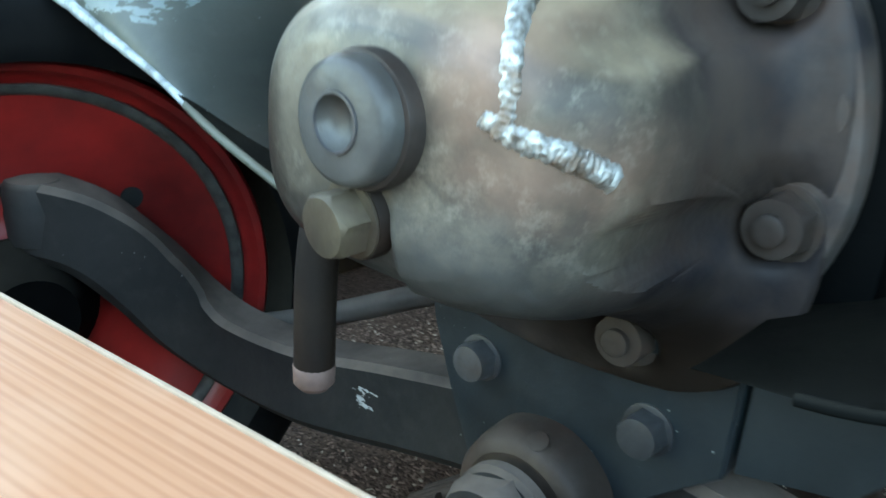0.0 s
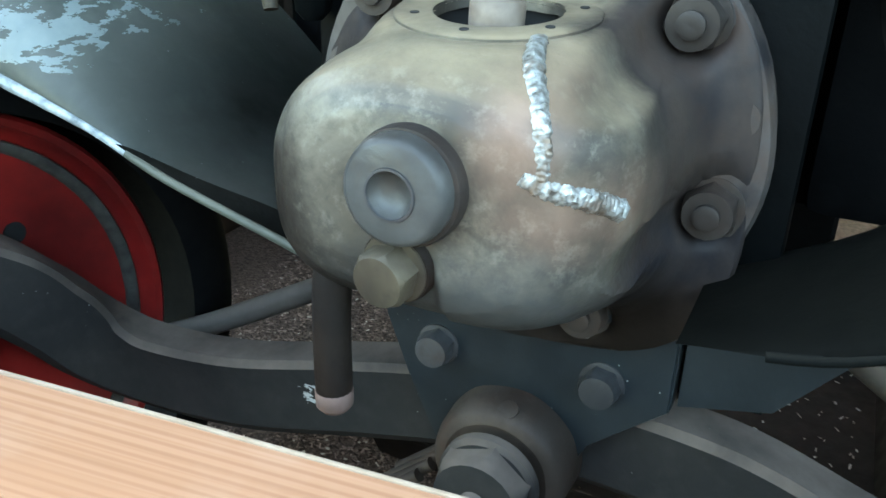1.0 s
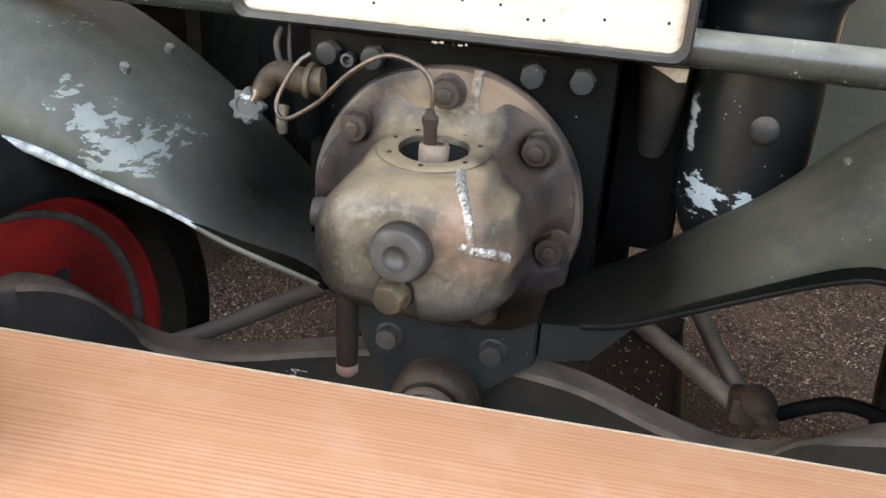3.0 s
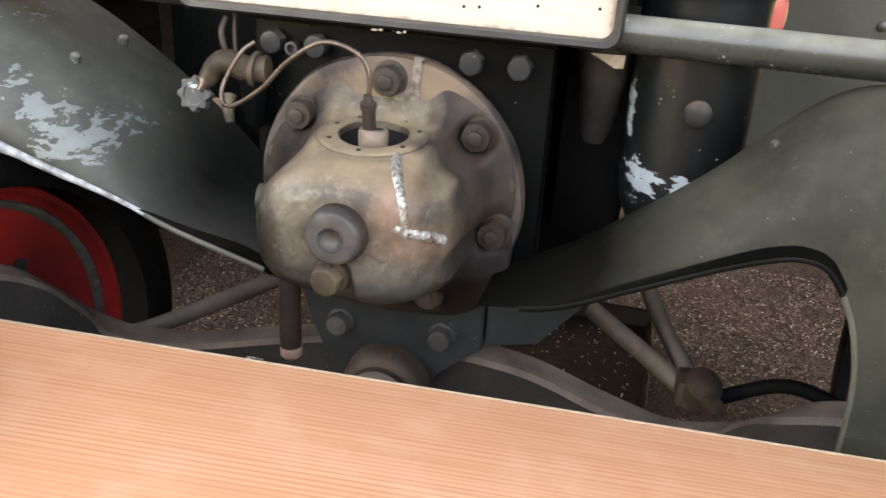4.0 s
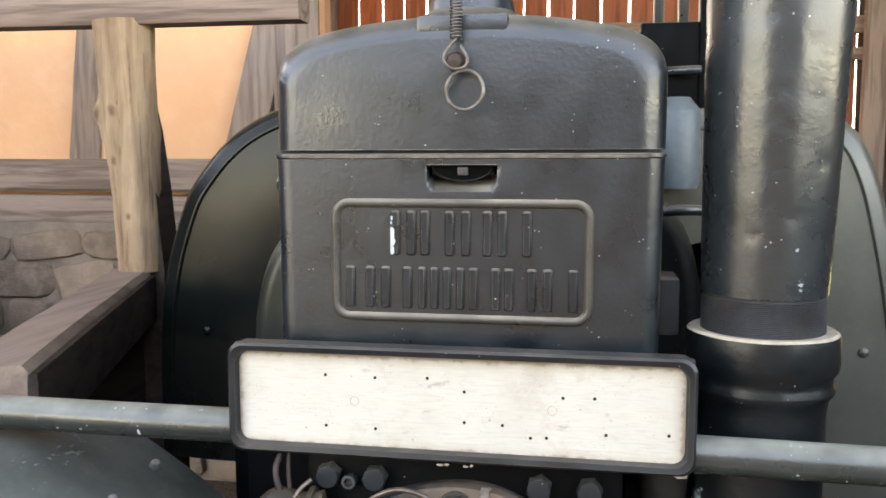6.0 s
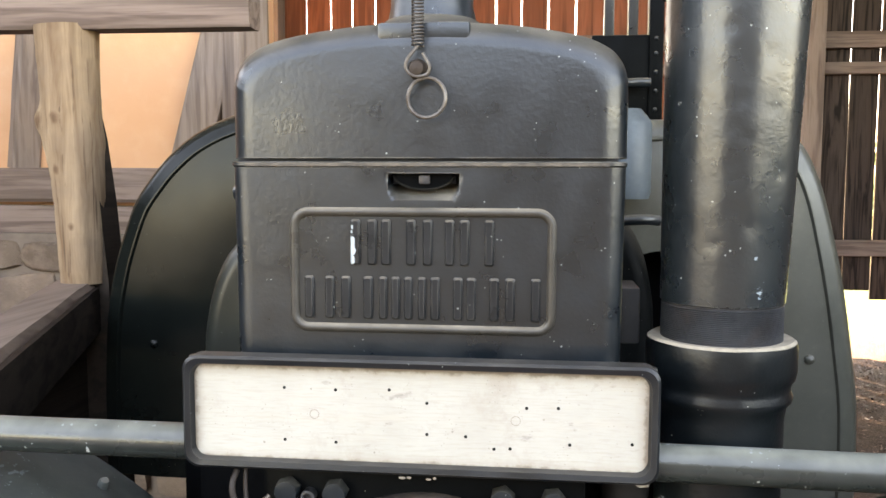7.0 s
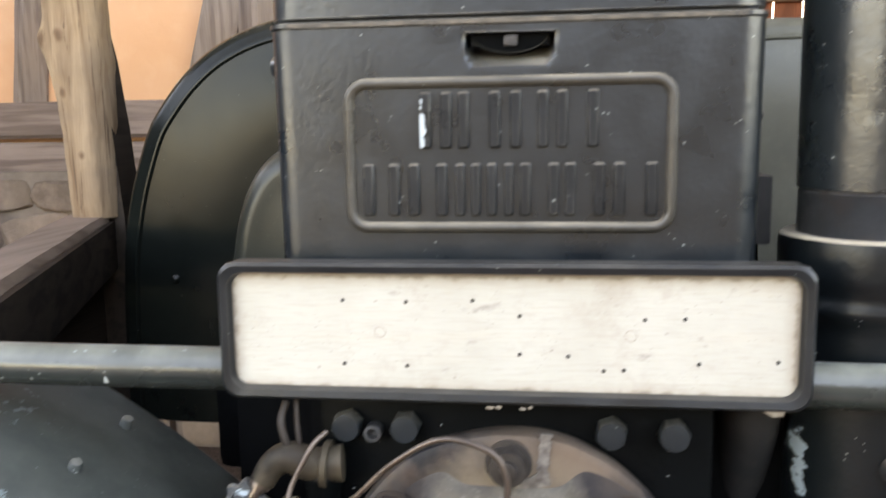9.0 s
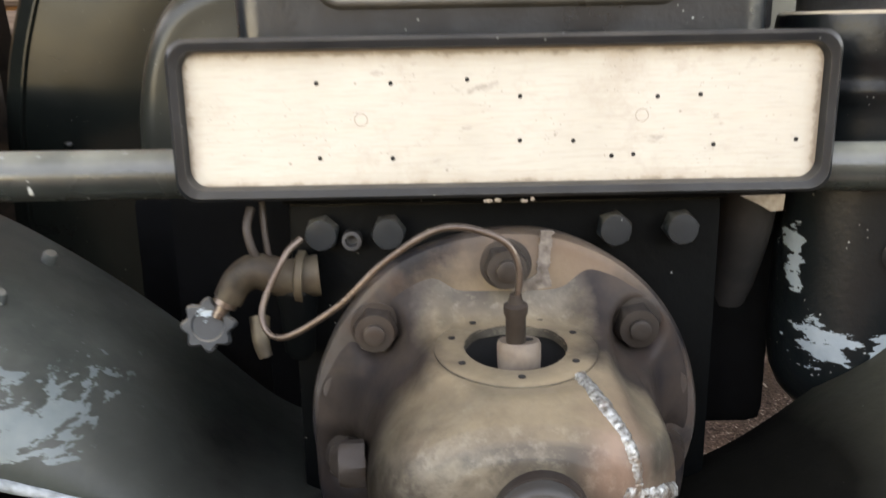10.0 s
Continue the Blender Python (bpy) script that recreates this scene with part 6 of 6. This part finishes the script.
def front_wheel(cx, cy, cz, steer, side):
    """A steered front wheel; its inner face shows the red disc."""
    axis = (-side, 0, 0)
    t = tyre(tractor, 0, 0, 0, 0.382, 0.258, 0.27 if side < 0 else 0.2, RUBBER, "front_tyre")
    tagged(t, "black front tyre")
    w = part("wheel_disc", turned([(0.07, 0.283), (0.074, 0.285), (0.078, 0.28), (0.075, 0.272), (0.066, 0.268), (0.058, 0.261), (0.054, 0.249), (0.05, 0.233), (0.04, 0.215), (0.026, 0.17), (0.02, 0.11), (0.026, 0.088), (0.034, 0.082), (0.036, 0.03), (-0.02, 0.03)], (0, 0, 0), axis, 72, None, False, True), RED, tractor, "glossy red dished wheel disc")
    strap = [(-side * 0.0575, 0.2505 * math.cos(radians(a)), 0.2505 * math.sin(radians(a))) for a in range(-75, 136, 5)]
    part("rim_band", tube(strap, 0.0085, 10, 0, None, 0.5), STRAP, w, "worn grey band on the rim")
    for a in range(0, 360, 60):
        q = radians(a + 40)
        part("disc_hole", turned([(0, 0.013), (0.003, 0.013), (0.0035, 0.003)], (-side * 0.0275, 0.172 * math.cos(q), 0.172 * math.sin(q)), axis, 18), BLACKHOLE, w)
    part("hub", turned([(0.0, 0.088), (0.036, 0.085), (0.05, 0.07), (0.075, 0.05)], (0, 0, 0), axis, 40), DARK, w, "grimy brake hub")
    for o in (t, w):
        o.matrix_local = pose(cx, cy, cz, 0, 0, steer)


STRAP = simple("worn_strap", (0.055, 0.054, 0.048), (0.014, 0.012, 0.011), 45, 0.6)
front_wheel(-0.637, -0.106, 0.206, -8, -1)
front_wheel(0.80, 0.26, 0.206, -4, 1)

# red marker lamp behind the pipe
lamp = part("marker_lamp", turned([(0, 0.032), (0.02, 0.033), (0.035, 0.026), (0.042, 0.012), (0.043, 0.001)], (0.0, 0.0, 0.0), (0.6, -0.8, 0.0), 32), LAMP_RED, tractor, "faded red marker lamp")
lamp.scale = (0.8, 0.8, 1.7)
lamp.location = (0.456, 0.46, 0.735)

# rear fenders: rounded shells whose outer rim rolls back
LSHELL = [(0.02, 1.262), (0.25, 1.26), (0.38, 1.248), (0.499, 1.219), (0.59, 1.175), (0.658, 1.12), (0.71, 1.06), (0.75, 1.0), (0.785, 0.91), (0.809, 0.83), (0.83, 0.72), (0.84, 0.6), (0.845, 0.45), (0.845, 0.30)]


def shell(name, side, table, ox, y, scale, dz, label, inner, bead=True, depth=0.9, material=REAR):
    line = [Vector((p.x * scale, 0, p.z * scale + dz)) for p in smooth_line(table, 60)]
    bm = bmesh.new()
    rows = []
    for q in line:
        row = []
        tang = Vector((inner - q.x, 0, (0.55 - q.z) * 0.85 if q.z > 0.55 else 0.0))
        tang = tang.normalized() if tang.length > 1e-4 else Vector((-1, 0, 0))
        for d, yy in ((0.0, depth), (0.0, 0.25), (0.0, 0.10), (0.002, 0.06), (0.008, 0.034), (0.018, 0.015), (0.032, 0.006), (0.045, 0.004), (0.050, 0.0), (0.056, 0.0), (0.061, 0.006), (0.09, 0.004), (0.16, -0.004), (0.26, -0.006), (0.40, 0.0)):
            if not bead and 0.04 < d < 0.07:
                yy = 0.003
            lim = min(d, max(0.0, (Vector((inner, 0, min(q.z, 0.55))) - q).length * 0.98))
            p = q + tang * lim
            row.append(bm.verts.new((ox + side * p.x, y + yy, p.z)))
        rows.append(row)
    for r, s in zip(rows, rows[1:]):
        for a in range(len(r) - 1):
            bm.faces.new((r[a], r[a + 1], s[a + 1], s[a]))
    bmesh.ops.remove_doubles(bm, verts=bm.verts, dist=0.0008)
    return part(name, bm, material, tractor, label)


RSHELL = [(0.02, 1.22), (0.30, 1.22), (0.45, 1.22), (0.55, 1.212), (0.61, 1.19), (0.647, 1.16), (0.677, 1.105), (0.703, 1.035), (0.738, 0.898), (0.76, 0.79), (0.776, 0.69), (0.795, 0.546), (0.80, 0.42), (0.80, 0.30)]
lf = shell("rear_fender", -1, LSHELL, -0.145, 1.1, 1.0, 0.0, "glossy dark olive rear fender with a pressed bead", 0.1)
rf = shell("rear_fender", 1, RSHELL, 0.11, 1.14, 1.0, -0.01, "olive rear fender in a lighter, lit tone with a pressed bead", 0.1, material=REAR_R)
part("rivet", turned([(0, 0.012), (0.006, 0.011), (0.010, 0.006), (0.011, 0.001)], (-0.829, 1.1, 0.645), (0, -1, 0), 16), REAR, lf)
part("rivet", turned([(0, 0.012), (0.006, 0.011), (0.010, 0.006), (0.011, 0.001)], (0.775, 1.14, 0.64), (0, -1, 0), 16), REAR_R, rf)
CSHELL = [(0.02, 0.975), (0.10, 0.975), (0.17, 0.965), (0.225, 0.935), (0.26, 0.89), (0.285, 0.83), (0.30, 0.765), (0.308, 0.70), (0.31, 0.55), (0.31, 0.3)]
shell("flywheel_cover", -1, CSHELL, -0.285, 0.8, 1.0, 0.0, "rounded olive flywheel cover", 0.04, False, 0.25, COVER_OLIVE)
shell("flywheel_cover", 1, CSHELL, 0.10, 1.0, 0.98, 0.07, "rounded dark flywheel cover", 0.04, False, 0.25, CARRIER)
# added near-black block, fills a bright gap with shade
part("gearbox", slab(0.22, 0.465, 1.27, 1.6, 0.45, 1.0, 0.03), DARK, tractor, "near-black block added to shade the rear gap")
part("red_stripe", slab(-0.6, -0.585, 1.04, 1.08, 0.3, 0.72, 0.003), RED, lf, "red painted strip")

# firewall box, windscreen posts and air cleaner behind the housing
fire = part("instrument_box", slab(0.27, 0.457, 1.46, 1.7, 1.226, 1.452, 0.008), CARRIER, tractor, "black sheet metal instrument box with rivets")
part("box_flange", slab(0.425, 0.462, 1.452, 1.462, 1.222, 1.56, 0.003), CARRIER, fire, "riveted angle strip")
for z in (1.25, 1.30, 1.35, 1.40, 1.44):
    part("rivet", turned([(0, 0.006), (0.003, 0.0055), (0.006, 0.002)], (0.443, 1.452, z), (0, -1, 0), 12), IRON, fire)
part("rivet", turned([(0, 0.006), (0.003, 0.0055), (0.006, 0.002)], (0.40, 1.46, 1.246), (0, -1, 0), 12), IRON, fire)
for sx in (0.32, 0.385, 0.44):
    part("windscreen_post", slab(sx - 0.014, sx + 0.014, 1.5, 1.53, 1.45, 2.3, 0.004), IRON, fire, "dark windscreen post")
part("side_handle", tube([(0.34, 1.45, 1.32), (0.39, 1.42, 1.32), (0.425, 1.42, 1.32)], 0.012, 14, 6), IRON, fire, "dark side handle")
part("air_cleaner", turned([(1.02, 0.05), (1.035, 0.055), (1.19, 0.055), (1.2, 0.05), (1.225, 0.03)], (0.335, 1.075, 0), (0, 0, 1), 40), paint("grey_blue_canister_paint", (0.085, 0.105, 0.115), (0.055, 0.07, 0.08), cast=0.05, chips=0.0, dust_amount=0.2), tractor, "grey-blue air cleaner canister")
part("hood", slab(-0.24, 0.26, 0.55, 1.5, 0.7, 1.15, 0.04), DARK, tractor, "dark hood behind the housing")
part("lever_arm", tube([(0.26, 0.5, 1.0), (0.31, 0.5, 1.003), (0.335, 0.52, 1.0)], 0.009, 12, 5), IRON, tractor, "dark lever arm")
part("side_bracket", slab(0.238, 0.262, 0.12, 0.2, 0.87, 0.94, 0.004), GRIME, tractor, "grimy side bracket")


def rear_wheel(side):
    t = tyre(tractor, side * 0.62, 1.85, 0.52, 0.62, 0.36, 0.3, RUBBER, "rear_tyre", 20)
    part("rear_disc", turned([(0.1, 0.38), (0.09, 0.36), (0.04, 0.3), (0.03, 0.1), (0.08, 0.09), (0.08, 0.01)], (side * 0.62, 1.85, 0.52), (-side, 0, 0), 48), RED, t, "red rear wheel disc")


rear_wheel(-1)
rear_wheel(1)
